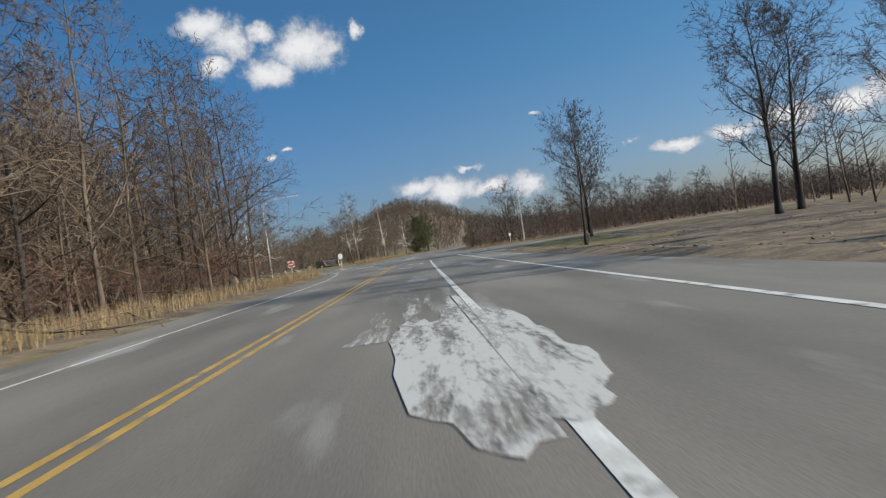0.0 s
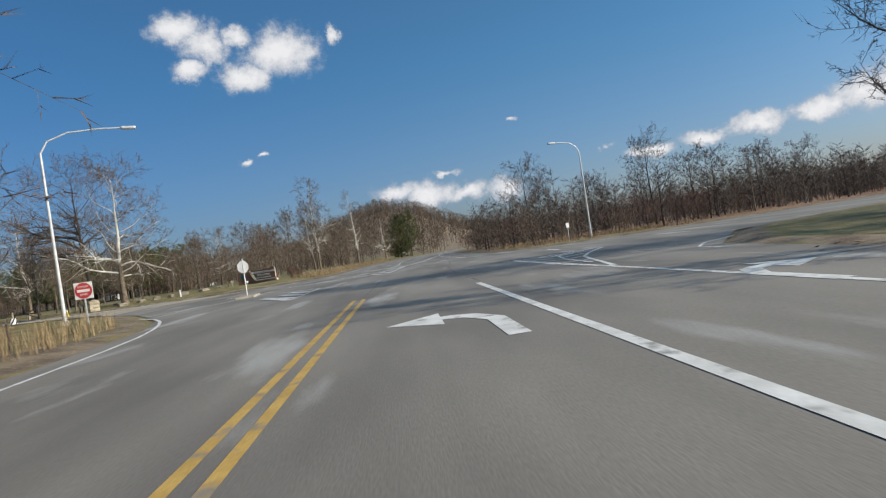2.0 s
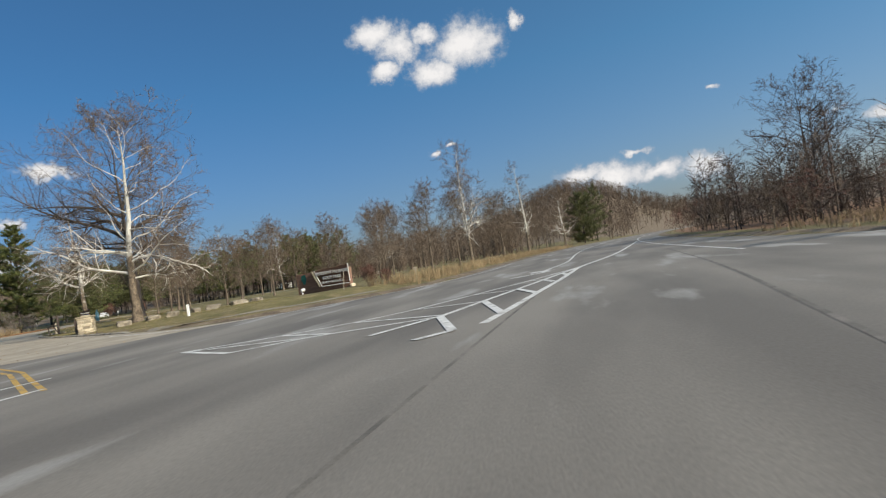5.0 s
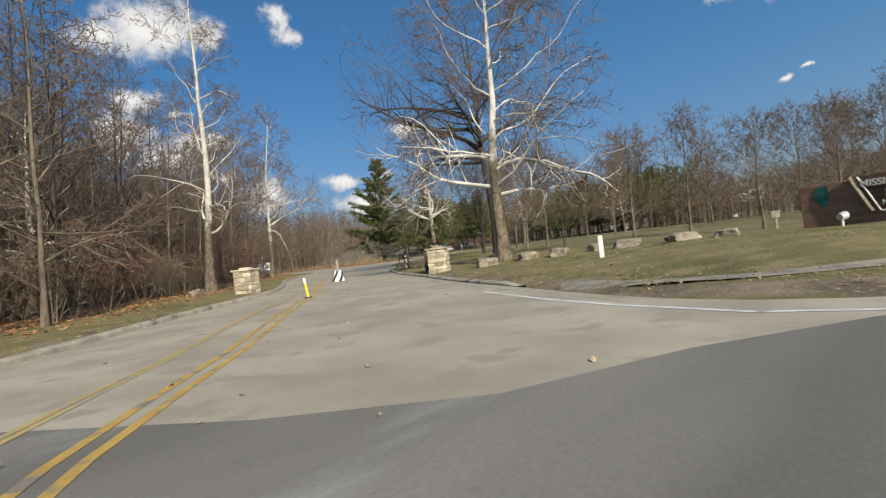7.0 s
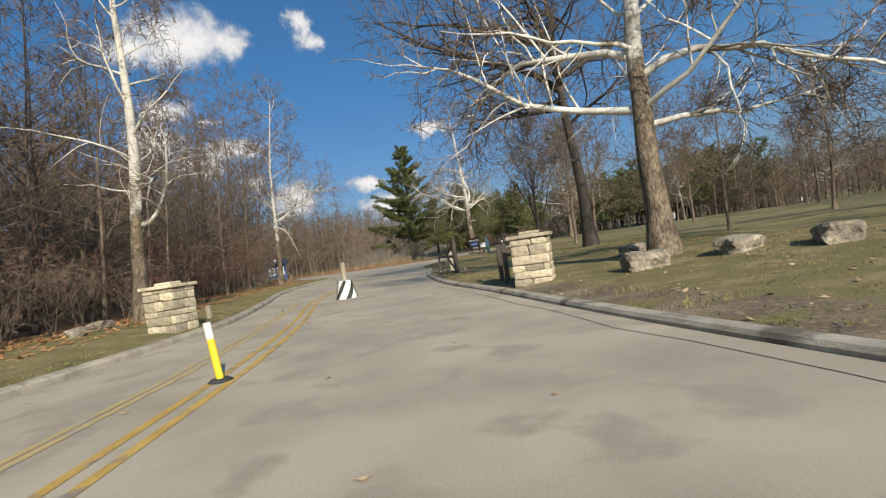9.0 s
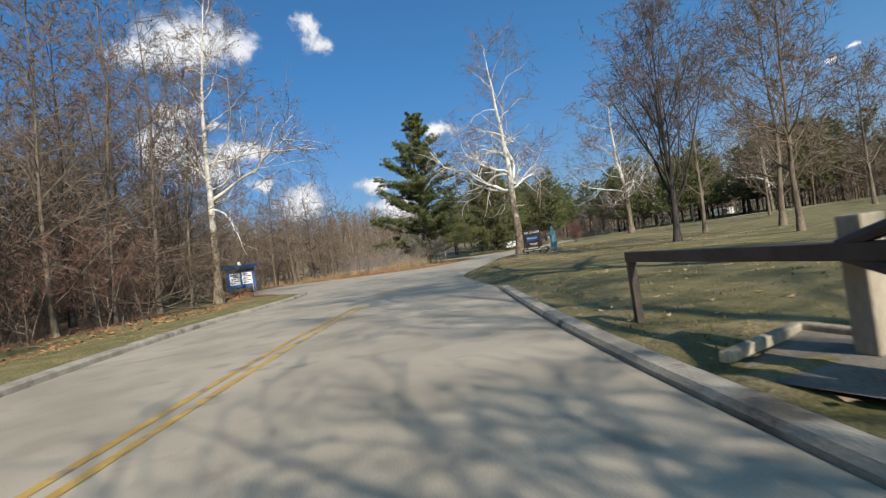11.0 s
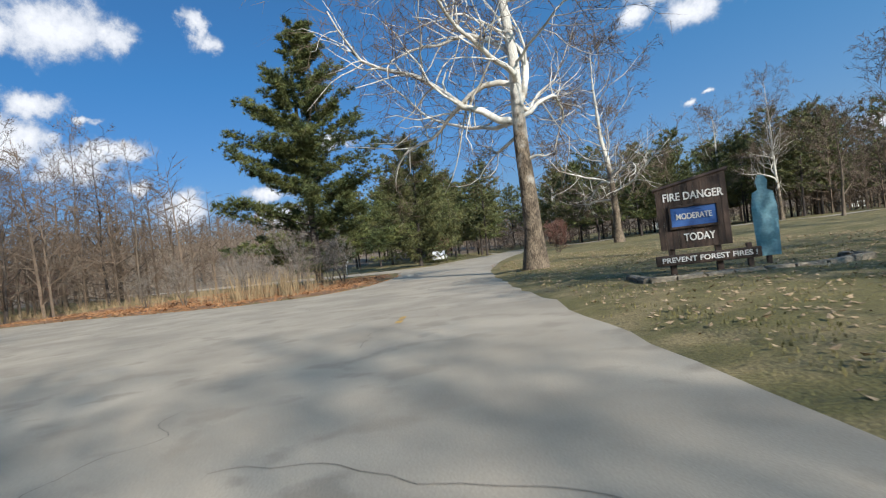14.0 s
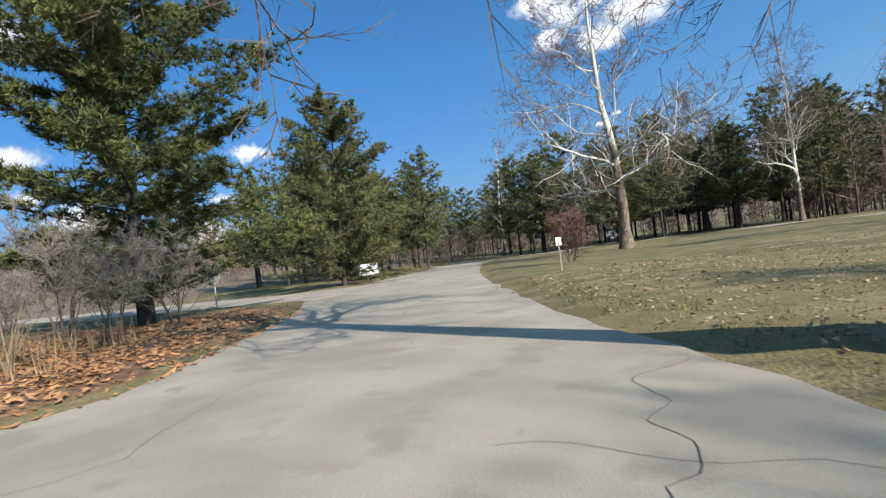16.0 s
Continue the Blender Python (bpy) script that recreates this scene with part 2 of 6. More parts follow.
NEEDLE = material("pine_needles", (0.040, 0.062, 0.020), (0.160, 0.172, 0.050), 0.9, 6, 0.7, 0, 0.35)
NEEDLE_OLIVE = material("olive_pine_needles", (0.064, 0.076, 0.026), (0.150, 0.150, 0.052), 0.9, 6, 0.7, 0, 0.35)
DRY_GRASS = material("dry_tall_grass", (0.185, 0.128, 0.068), (0.34, 0.25, 0.14), 1.2, 8, 0.9, 0, 0.3)
LEAVES = material("fallen_leaves", (0.26, 0.115, 0.045), (0.46, 0.24, 0.105), 3, 14, 0.9, 0, 0.4)
LEAVES_TAN = material("tan_fallen_leaves", (0.24, 0.165, 0.095), (0.42, 0.31, 0.19), 3, 14, 0.9, 0, 0.4)
STONE = material("limestone", (0.42, 0.345, 0.235), (0.66, 0.58, 0.44), 2.5, 20, 0.9, 0.5, 0.25, spot=((0.26, 0.17, 0.08), 2.0, 0.60))


def vary(m, amount):
    """Each stone a little lighter or darker than the next."""
    t = m.node_tree
    b = t.nodes["Principled BSDF"]
    base = b.inputs["Base Color"].links[0].from_socket
    info = t.nodes.new("ShaderNodeObjectInfo")
    mr = t.nodes.new("ShaderNodeMapRange")
    mr.inputs["To Min"].default_value, mr.inputs["To Max"].default_value = 1 - amount, 1 + amount * 0.5
    t.links.new(info.outputs["Random"], mr.inputs["Value"])
    x = t.nodes.new("ShaderNodeMix")
    x.data_type, x.blend_type = "RGBA", "MULTIPLY"
    x.inputs[0].default_value = 1.0
    t.links.new(base, x.inputs[6])
    t.links.new(mr.outputs[0], x.inputs[7])
    t.links.new(x.outputs[2], b.inputs["Base Color"])


vary(STONE, 0.45)
MORTAR = material("mortar", (0.25, 0.22, 0.17), (0.33, 0.29, 0.23), 6, 40, 0.95, 0.3, 0.2)
ROCK = material("boulder_stone", (0.17, 0.145, 0.11), (0.36, 0.31, 0.24), 1.8, 14, 0.95, 0.8, 0.35, spot=((0.09, 0.075, 0.055), 2.2, 0.58))
BROWN_WOOD = material("brown_stained_wood", (0.036, 0.023, 0.017), (0.074, 0.046, 0.034), 2, 30, 0.8, 0.4, 0.35, grain=(6, 6, 0.6))
GREY_WOOD = material("weathered_timber", (0.25, 0.215, 0.16), (0.40, 0.35, 0.27), 1.5, 26, 0.9, 0.5, 0.3, grain=(5, 5, 0.5))
SIGN_BOARD = material("red_brown_sign_boards", (0.175, 0.100, 0.070), (0.270, 0.155, 0.108), 2, 30, 0.8, 0.4, 0.3, grain=(0.6, 6, 6))
BROWN_STEEL = material("brown_painted_steel", (0.045, 0.032, 0.026), (0.085, 0.062, 0.050), 3, 30, 0.55, 0.15, 0.2)
STEEL = material("galvanised_steel", (0.52, 0.52, 0.52), (0.68, 0.68, 0.67), 3, 30, 0.5, 0.05, 0.08, metal=0.3)
SIGN_BACK = material("sign_back_aluminium", (0.55, 0.56, 0.57), (0.68, 0.69, 0.70), 3, 30, 0.55, 0.0, 0.06)
WHITE_SIGN = material("white_sign_face", (0.70, 0.70, 0.68), (0.80, 0.80, 0.78), 3, 30, 0.5, 0.0, 0.05)
RED_SIGN = material("red_sign_face", (0.42, 0.035, 0.04), (0.50, 0.05, 0.05), 3, 30, 0.5, 0.0, 0.08)
BLUE_PAINT = material("blue_paint", (0.014, 0.060, 0.22), (0.026, 0.10, 0.32), 2, 30, 0.6, 0.1, 0.2)
BLUE_DARK = material("dark_blue_shingle", (0.018, 0.045, 0.10), (0.03, 0.07, 0.15), 4, 30, 0.7, 0.3, 0.3)
TEAL = material("teal_paint", (0.15, 0.34, 0.41), (0.34, 0.56, 0.62), 2, 20, 0.7, 0.1, 0.2)
YELLOW_POST = material("yellow_plastic", (0.75, 0.50, 0.02), (0.85, 0.60, 0.03), 3, 20, 0.5, 0, 0.08)
BLACK_RUBBER = material("black_rubber", (0.02, 0.02, 0.02), (0.04, 0.04, 0.04), 5, 30, 0.8, 0.2, 0.2)
LETTER_WHITE = material("white_routed_letters", (0.66, 0.64, 0.60), (0.78, 0.76, 0.72), 5, 30, 0.7, 0, 0.08)


def sycamore_bark():
    """Brown flaking bark below, bare white wood above."""
    m = material("sycamore_bark", (0.070, 0.052, 0.036), (0.200, 0.155, 0.108), 5.0, 20, 0.9, 1.0, 0.6, grain=(1, 1, 0.45))
    t = m.node_tree
    b = t.nodes["Principled BSDF"]
    base = b.inputs["Base Color"].links[0].from_socket
    tc = t.nodes.new("ShaderNodeTexCoord")
    sep = t.nodes.new("ShaderNodeSeparateXYZ")
    t.links.new(tc.outputs["Object"], sep.inputs[0])
    n = t.nodes.new("ShaderNodeTexNoise")
    n.inputs["Scale"].default_value, n.inputs["Detail"].default_value = 1.6, 5
    t.links.new(tc.outputs["Object"], n.inputs["Vector"])
    ad = t.nodes.new("ShaderNodeMath")
    ad.operation = "MULTIPLY_ADD"
    t.links.new(n.outputs[0], ad.inputs[0])
    ad.inputs[1].default_value = 9.0
    t.links.new(sep.outputs["Z"], ad.inputs[2])
    mr = t.nodes.new("ShaderNodeMapRange")
    mr.inputs["From Min"].default_value, mr.inputs["From Max"].default_value = 9.0, 11.0
    t.links.new(ad.outputs[0], mr.inputs["Value"])
    mx = t.nodes.new("ShaderNodeMix")
    mx.data_type = "RGBA"
    t.links.new(mr.outputs[0], mx.inputs[0])
    t.links.new(base, mx.inputs[6])
    mx.inputs[7].default_value = (0.56, 0.53, 0.47, 1)
    t.links.new(mx.outputs[2], b.inputs["Base Color"])
    return m


SYCAMORE = sycamore_bark()


def ground_material():
    """Lawn, leaf litter and bare earth, by vertex attribute for which ground it is."""
    m = bpy.data.materials.new("ground_cover")
    m.use_nodes = True
    t = m.node_tree
    b = t.nodes["Principled BSDF"]
    b.inputs["Roughness"].default_value = 0.95
    tc = t.nodes.new("ShaderNodeTexCoord")

    def noise_tex(scale, detail=6):
        n = t.nodes.new("ShaderNodeTexNoise")
        n.inputs["Scale"].default_value, n.inputs["Detail"].default_value = scale, detail
        t.links.new(tc.outputs["Object"], n.inputs["Vector"])
        return n.outputs[0]

    def blend(f, a, c, lo=0.4, hi=0.6):
        r = t.nodes.new("ShaderNodeMapRange")
        r.inputs["From Min"].default_value, r.inputs["From Max"].default_value = lo, hi
        t.links.new(f, r.inputs["Value"])
        x = t.nodes.new("ShaderNodeMix")
        x.data_type = "RGBA"
        t.links.new(r.outputs[0], x.inputs[0])
        for sock, v in ((6, a), (7, c)):
            if isinstance(v, tuple):
                x.inputs[sock].default_value = (*v, 1)
            else:
                t.links.new(v, x.inputs[sock])
        return x.outputs[2]

    grass = blend(noise_tex(0.22), (0.112, 0.102, 0.030), (0.182, 0.150, 0.055), 0.38, 0.62)
    grass = blend(noise_tex(1.1), grass, (0.255, 0.198, 0.092), 0.45, 0.66)
    grass = blend(noise_tex(7.0), grass, (0.095, 0.082, 0.034), 0.56, 0.75)
    litter = blend(noise_tex(0.5), (0.145, 0.078, 0.043), (0.260, 0.148, 0.078), 0.38, 0.62)
    litter = blend(noise_tex(6.0), litter, (0.37, 0.20, 0.095), 0.55, 0.68)
    bank = blend(noise_tex(0.8), (0.115, 0.082, 0.055), (0.23, 0.175, 0.115), 0.4, 0.6)
    bank = blend(noise_tex(9.0), bank, (0.32, 0.25, 0.16), 0.56, 0.7)
    a1 = t.nodes.new("ShaderNodeAttribute")
    a1.attribute_name = "litter"
    a2 = t.nodes.new("ShaderNodeAttribute")
    a2.attribute_name = "earth"

    def edged(fac, scale):
        ad = t.nodes.new("ShaderNodeMath")
        ad.operation = "MULTIPLY_ADD"
        t.links.new(noise_tex(scale), ad.inputs[0])
        ad.inputs[1].default_value = 0.6
        t.links.new(fac, ad.inputs[2])
        return ad.outputs[0]

    col = blend(edged(a1.outputs["Fac"], 0.8), grass, litter, 0.70, 0.95)
    col = blend(edged(a2.outputs["Fac"], 1.2), col, bank, 0.70, 0.95)
    f = t.nodes.new("ShaderNodeMapRange")
    f.inputs["From Min"].default_value, f.inputs["From Max"].default_value = 0.3, 0.7
    f.inputs["To Min"].default_value, f.inputs["To Max"].default_value = 0.6, 1.4
    t.links.new(noise_tex(38.0, 4), f.inputs["Value"])
    x = t.nodes.new("ShaderNodeMix")
    x.data_type, x.blend_type = "RGBA", "MULTIPLY"
    x.inputs[0].default_value = 1.0
    t.links.new(col, x.inputs[6])
    t.links.new(f.outputs[0], x.inputs[7])
    t.links.new(x.outputs[2], b.inputs["Base Color"])
    bp = t.nodes.new("ShaderNodeBump")
    bp.inputs["Strength"].default_value, bp.inputs["Distance"].default_value = 0.5, 0.05
    t.links.new(noise_tex(26.0, 8), bp.inputs["Height"])
    t.links.new(bp.outputs[0], b.inputs["Normal"])
    return m


GROUND = ground_material()


# ---------------------------------------------------------------- mesh helpers
def mesh_object(name, verts, faces, mat, parent=None, smooth=False):
    me = bpy.data.meshes.new(name)
    me.from_pydata([tuple(v) for v in verts], [], [tuple(f) for f in faces])
    me.materials.append(mat)
    if smooth:
        me.polygons.foreach_set("use_smooth", [True] * len(me.polygons))
    ob = new(name, me)
    if parent:
        ob.parent = parent
    return ob


def part(name, bm, mat, parent=None, label=""):
    me = bpy.data.meshes.new(name)
    bm.to_mesh(me)
    bm.free()
    me.materials.append(mat)
    ob = new(name, me)
    if parent:
        ob.parent = parent
    if label:
        tagged(ob, label)
    return ob


def box(bm, cx, cy, cz, sx, sy, sz, m=None, bevel=0.0):
    got = bmesh.ops.create_cube(bm, size=1.0)["verts"]
    bmesh.ops.scale(bm, vec=(sx, sy, sz), verts=got)
    bmesh.ops.translate(bm, vec=(cx, cy, cz), verts=got)
    if bevel:
        edges = list({e for v in got for e in v.link_edges})
        res = bmesh.ops.bevel(bm, geom=edges, offset=bevel, segments=2, affect="EDGES", profile=0.5)
        got = list({v for f in res["faces"] for v in f.verts} | {v for v in got if v.is_valid})
    if m is not None:
        bmesh.ops.transform(bm, matrix=m, verts=got)
    return got


def rod(bm, a, b, ra, rb=None, sides=8):
    a, b = Vector(a), Vector(b)
    rb = ra if rb is None else rb
    q = (b - a).to_track_quat("Z", "Y")
    rings = []
    for p, r in ((a, ra), (b, rb)):
        rings.append([bm.verts.new(p + q @ Vector((r * math.cos(k * math.tau / sides), r * math.sin(k * math.tau / sides), 0))) for k in range(sides)])
    for k in range(sides):
        j = (k + 1) % sides
        bm.faces.new((rings[0][k], rings[0][j], rings[1][j], rings[1][k]))
    bm.faces.new(rings[1])
    bm.faces.new(rings[0][::-1])


def base_empty(name, x, y, z=0.0, turn=0.0):
    ob = new(name)
    ob.empty_display_size = 0.2
    ob.matrix_basis = pose(x, y, z, 0, 0, turn)
    return ob


def flat(name, outline, z, mat, parent=None):
    bm = bmesh.new()
    face = bm.faces.new([bm.verts.new((x, y, z)) for x, y in outline])
    face.normal_update()
    bmesh.ops.triangulate(bm, faces=[face], quad_method="BEAUTY", ngon_method="EAR_CLIP")
    for f in bm.faces:
        f.normal_update()
        if f.normal.z < 0:
            f.normal_flip()
    return part(name, bm, mat, parent)


def strip(pts, width):
    """Left and right sides of a band along a polyline."""
    out_l, out_r = [], []
    for i, p in enumerate(pts):
        a, b = Vector(pts[max(0, i - 1)]), Vector(pts[min(len(pts) - 1, i + 1)])
        d = (b - a).normalized()
        nrm = Vector((-d.y, d.x)) * width / 2
        out_l.append(Vector(p) + nrm)
        out_r.append(Vector(p) - nrm)
    return out_l, out_r


def smooth_line(pts, step=1.5):
    """Catmull-Rom through the points."""
    p = [Vector(q) for q in pts]
    p = [2 * p[0] - p[1], *p, 2 * p[-1] - p[-2]]
    out = []
    for i in range(1, len(p) - 2):
        n = max(1, int((p[i + 1] - p[i]).length / step))
        for k in range(n):
            t = k / n
            a, b, c, d = p[i - 1], p[i], p[i + 1], p[i + 2]
            out.append(0.5 * (2 * b + (c - a) * t + (2 * a - 5 * b + 4 * c - d) * t * t + (3 * b - a - 3 * c + d) * t ** 3))
    out.append(p[-2])
    return out


# ---------------------------------------------------------------- plan
def bend(y):
    return 0.0008 * max(0.0, y - 110) ** 2


FAR_Y = [110, 125, 140, 160, 180, 200, 225, 250, 280, 310, 340, 380, 420]
LEFT_KERB = [(-19, 82), (-23.4, 86.4), (-28.2, 90.5), (-33.0, 94.6), (-38.2, 99.3), (-45.3, 103.4), (-53.0, 107.4), (-60.1, 112.1), (-66.6, 117.7), (-71.2, 120.9), (-73.4, 122.0)]
RIGHT_EDGE = [(-11.6, 96.6), (-13.2, 95.6), (-15.2, 95.2), (-17.6, 95.8), (-21.6, 97.8), (-26.5, 100.3), (-32.9, 104.0), (-38.6, 107.2), (-46.1, 112.4), (-54, 118.8), (-62, 124.6), (-67.4, 130.6), (-71.9, 136.0), (-76.6, 141.6), (-82, 148.6), (-88, 158.1), (-96.1, 172.2), (-109, 198), (-126, 232)]
LEFT_FORK = [(-132, 229), (-116, 198), (-107, 175), (-104, 169.5), (-112, 169), (-150, 176), (-200, 182), (-200, 172), (-150, 166), (-112, 160.5), (-99, 159.5), (-93.5, 153.8), (-89.5, 148.5), (-86.6, 144.2), (-86.2, 141.2), (-88.5, 139.0), (-94, 137.6), (-102, 136.4), (-107, 133.5), (-105, 130.4), (-97, 127.3), (-88, 124.2), (-80, 122.6)]
HIGHWAY_LEFT = [(-6.0, -80), (-6.0, 30), (-6.0, 45), (-6.3, 54), (-7.3, 61.3), (-9.0, 66), (-11.3, 70.5), (-14.5, 76), (-19, 82)]
HIGHWAY_RIGHT = [(9.6, -80), (9.6, 40), (10.1, 50), (11.9, 60), (17.5, 68), (22.7, 70.6), (36.7, 76.0), (75, 88), (160, 106), (160, 124), (75, 103), (36, 93), (25, 89.8), (18, 89.8), (14, 91.6), (11.6, 96), (11, 104)]
edge_rng = random.Random(4)
ragged = [(p.x + edge_rng.gauss(0, 0.07), p.y + edge_rng.gauss(0, 0.07)) if p.y > 131 else tuple(p) for p in smooth_line(RIGHT_EDGE, 0.8)]
entrance_outline = ragged + LEFT_FORK + [tuple(p) for p in smooth_line(LEFT_KERB)][::-1] + [(-19.2, 87.4), (-17.0, 88.9), (-15.6, 90.3), (-14.9, 92.2), (-13.8, 94.0), (-12.4, 95.6)]
highway_outline = (HIGHWAY_RIGHT + [(11 + bend(y), y) for y in FAR_Y] + [(-6 + bend(y), y) for y in FAR_Y[::-1]]
                   + [(-6.4, 105), (-8.8, 99.6), (-10.6, 98.2), (-11.6, 96.6), (-12.4, 95.6), (-13.8, 94.0), (-14.9, 92.2), (-15.6, 90.3), (-17.0, 88.9), (-19.2, 87.4)] + HIGHWAY_LEFT[::-1])
ROADS = [np.array(entrance_outline), np.array(highway_outline)]


def road_distance(xy):
    """Metres from each point to the nearest road edge; negative on the road."""
    xy = np.asarray(xy, float)
    best, inside = np.full(len(xy), 1e9), np.zeros(len(xy), bool)
    for poly in ROADS:
        a, b = poly, np.roll(poly, -1, 0)
        odd = np.zeros(len(xy), bool)
        for (x1, y1), (x2, y2) in zip(a, b):
            d = np.array((x2 - x1, y2 - y1))
            t = np.clip(((xy[:, 0] - x1) * d[0] + (xy[:, 1] - y1) * d[1]) / (d @ d + 1e-9), 0, 1)
            best = np.minimum(best, np.hypot(xy[:, 0] - x1 - t * d[0], xy[:, 1] - y1 - t * d[1]))
            if y1 != y2:
                odd ^= ((y1 > xy[:, 1]) != (y2 > xy[:, 1])) & (xy[:, 0] < (x2 - x1) * (xy[:, 1] - y1) / (y2 - y1) + x1)
        inside |= odd
    return np.where(inside, -best, best)


GX, GY = np.arange(-260.0, 181.0, 1.0), np.arange(-90.0, 431.0, 1.0)
EDGE = road_distance(np.stack([a.ravel() for a in np.meshgrid(GX, GY)], 1)).reshape(len(GY), len(GX))


def edge_distance(x, y):
    """Distance to the road edge by table."""
    if not (-259 < x < 179 and -89 < y < 429):
        return 50.0
    i, j = int(x + 260), int(y + 90)
    u, v = x + 260 - i, y + 90 - j
    return float((EDGE[j, i] * (1 - u) + EDGE[j, i + 1] * u) * (1 - v) + (EDGE[j + 1, i] * (1 - u) + EDGE[j + 1, i + 1] * u) * v)


def ease(a, b, v):
    t = np.clip((v - a) / (b - a), 0, 1)
    return t * t * (3 - 2 * t)


def ground_height(x, y, d):
    h = -0.07 + 0.17 * ease(0.12, 0.95, d)
    off = ease(1.0, 6.0, d)
    h = h + off * (0.10 * np.sin(x * 0.21 + 1.3) * np.sin(y * 0.17) + 0.05 * np.sin(x * 0.7 + y * 0.5))
    h = h - 0.45 * ease(9.8, 15, x) * (1 - ease(56, 66, y)) * ease(0, 4, d)
    h = h + 0.32 * ease(1.2, 7.0, d) * ease(-50, -40, x) * ease(92, 97, y) * ease(-3, -9, x)
    far = np.hypot(x + 30, y - 90)
    up = 50 * np.exp(-((x + 10) / 85) ** 2 - ((y - 660) / 150) ** 2)
    up = up + 13 * np.exp(-((x - 150) / 140) ** 2 - ((y - 900) / 160) ** 2)
    up = up + 26 * np.exp(-((x + 420) / 150) ** 2 - ((y - 330) / 130) ** 2)
    up = up + 16 * np.exp(-((x + 330) / 110) ** 2 - ((y - 60) / 200) ** 2)
    up = up + 3 * ease(70, 260, x) * ease(90, 200, far) + 10 * ease(300, 1200, far) * ease(-200, 400, x)
    up = up + 9 * np.exp(-((x + 100) / 120) ** 2 - ((y - 410) / 75) ** 2)
    h = h + up * ease(0, 25, d)
    return h


def axis(lo, hi, step, reach):
    mid = list(np.arange(lo, hi + 0.01, step))
    up, s = [hi], step
    while up[-1] < reach:
        s *= 1.16
        up.append(up[-1] + s)
    dn, s = [lo], step
    while dn[-1] > -reach:
        s *= 1.16
        dn.append(dn[-1] - s)
    return np.array(dn[:0:-1] + mid + up[1:])


def build_ground():
    xs, ys = axis(-112, 34, 1.0, 3000), axis(-12, 172, 1.0, 3200)
    gx, gy = np.meshgrid(xs, ys)
    x, y = gx.ravel(), gy.ravel()
    near = (np.abs(x + 40) < 230) & (y > -120) & (y < 460)
    d = np.full(len(x), 50.0)
    d[near] = road_distance(np.stack([x[near], y[near]], 1))
    z = ground_height(x, y, d)
    nx, ny = len(xs), len(ys)
    i = np.arange(nx * ny).reshape(ny, nx)
    quads = np.stack([i[:-1, :-1], i[:-1, 1:], i[1:, 1:], i[1:, :-1]], -1).reshape(-1, 4)
    me = bpy.data.meshes.new("ground")
    me.from_pydata(np.stack([x, y, z], 1).tolist(), [], quads.tolist())
    me.polygons.foreach_set("use_smooth", [True] * len(quads))
    me.materials.append(GROUND)
    woods = ease(3.5, 6.5, d) * np.where(x < -8, ease(0, 5, woods_side(x, y)), 0)
    bed = ease(0, 3, 12 - np.hypot((x + 95) * 0.9, y - 146)) * ease(-1, 1, -(x + 84)) * ease(0.2, 0.8, d)
    pad = ease(0, 3, 8 - np.hypot((x + 100) * 0.35, (y - 135))) * ease(0.1, 0.8, d) * ease(-1, 1, y - 127.5)
    thicket = ease(0, 6, x - 11 - np.vectorize(bend)(y)) * ease(93, 99, y)
    hills = np.maximum(ease(200, 260, np.hypot(x + 30, y - 90)), ease(-135, -150, x))
    litter = np.clip(np.maximum.reduce([woods, bed, pad, thicket]), 0, 1)
    east = ease(9.6, 11, x) * (1 - ease(38, 44, y)) + ease(9.6, 11, x) * ease(0, 6, x - 20) * (1 - ease(60, 66, y))
    verge = (1 - ease(0.6, 2.2, d)) * ease(-0.1, 0.1, d) * ((x > -34) | (y < 62)) * 0.9
    grass_bank = ease(0, 3, -x - 6) * (1 - ease(2, 7, d)) * (y < 60) * 0.85
    earth = np.clip(np.maximum.reduce([east, verge, grass_bank * 1.0, hills]), 0, 1)
    for name, val in (("litter", litter), ("earth", earth)):
        at = me.attributes.new(name, "FLOAT", "POINT")
        at.data.foreach_set("value", val.astype(np.float32))
    ob = new("ground", me)
    return tagged(ob, "patchy winter lawn, leaf litter and bare earth verge", "ground", kind="structure")


WOODS_X = [-160, -106] + [p[0] for p in LEFT_KERB[::-1]] + [-12]
WOODS_Y = [124, 124] + [p[1] - 6.5 for p in LEFT_KERB[::-1]] + [58]


def woods_side(x, y):
    """Positive inside the woods south-west of the entrance road."""
    lim = np.interp(x, WOODS_X, WOODS_Y)
    return np.minimum(lim, 124) - y


build_ground()
highway = tagged(flat("road", highway_outline, 0.0, ASPHALT), "weathered grey asphalt two-lane highway with a turn lane", "road", kind="structure")
entrance = tagged(flat("road", entrance_outline, 0.0, PALE_ROAD), "pale worn asphalt park entrance road", "road", kind="structure")


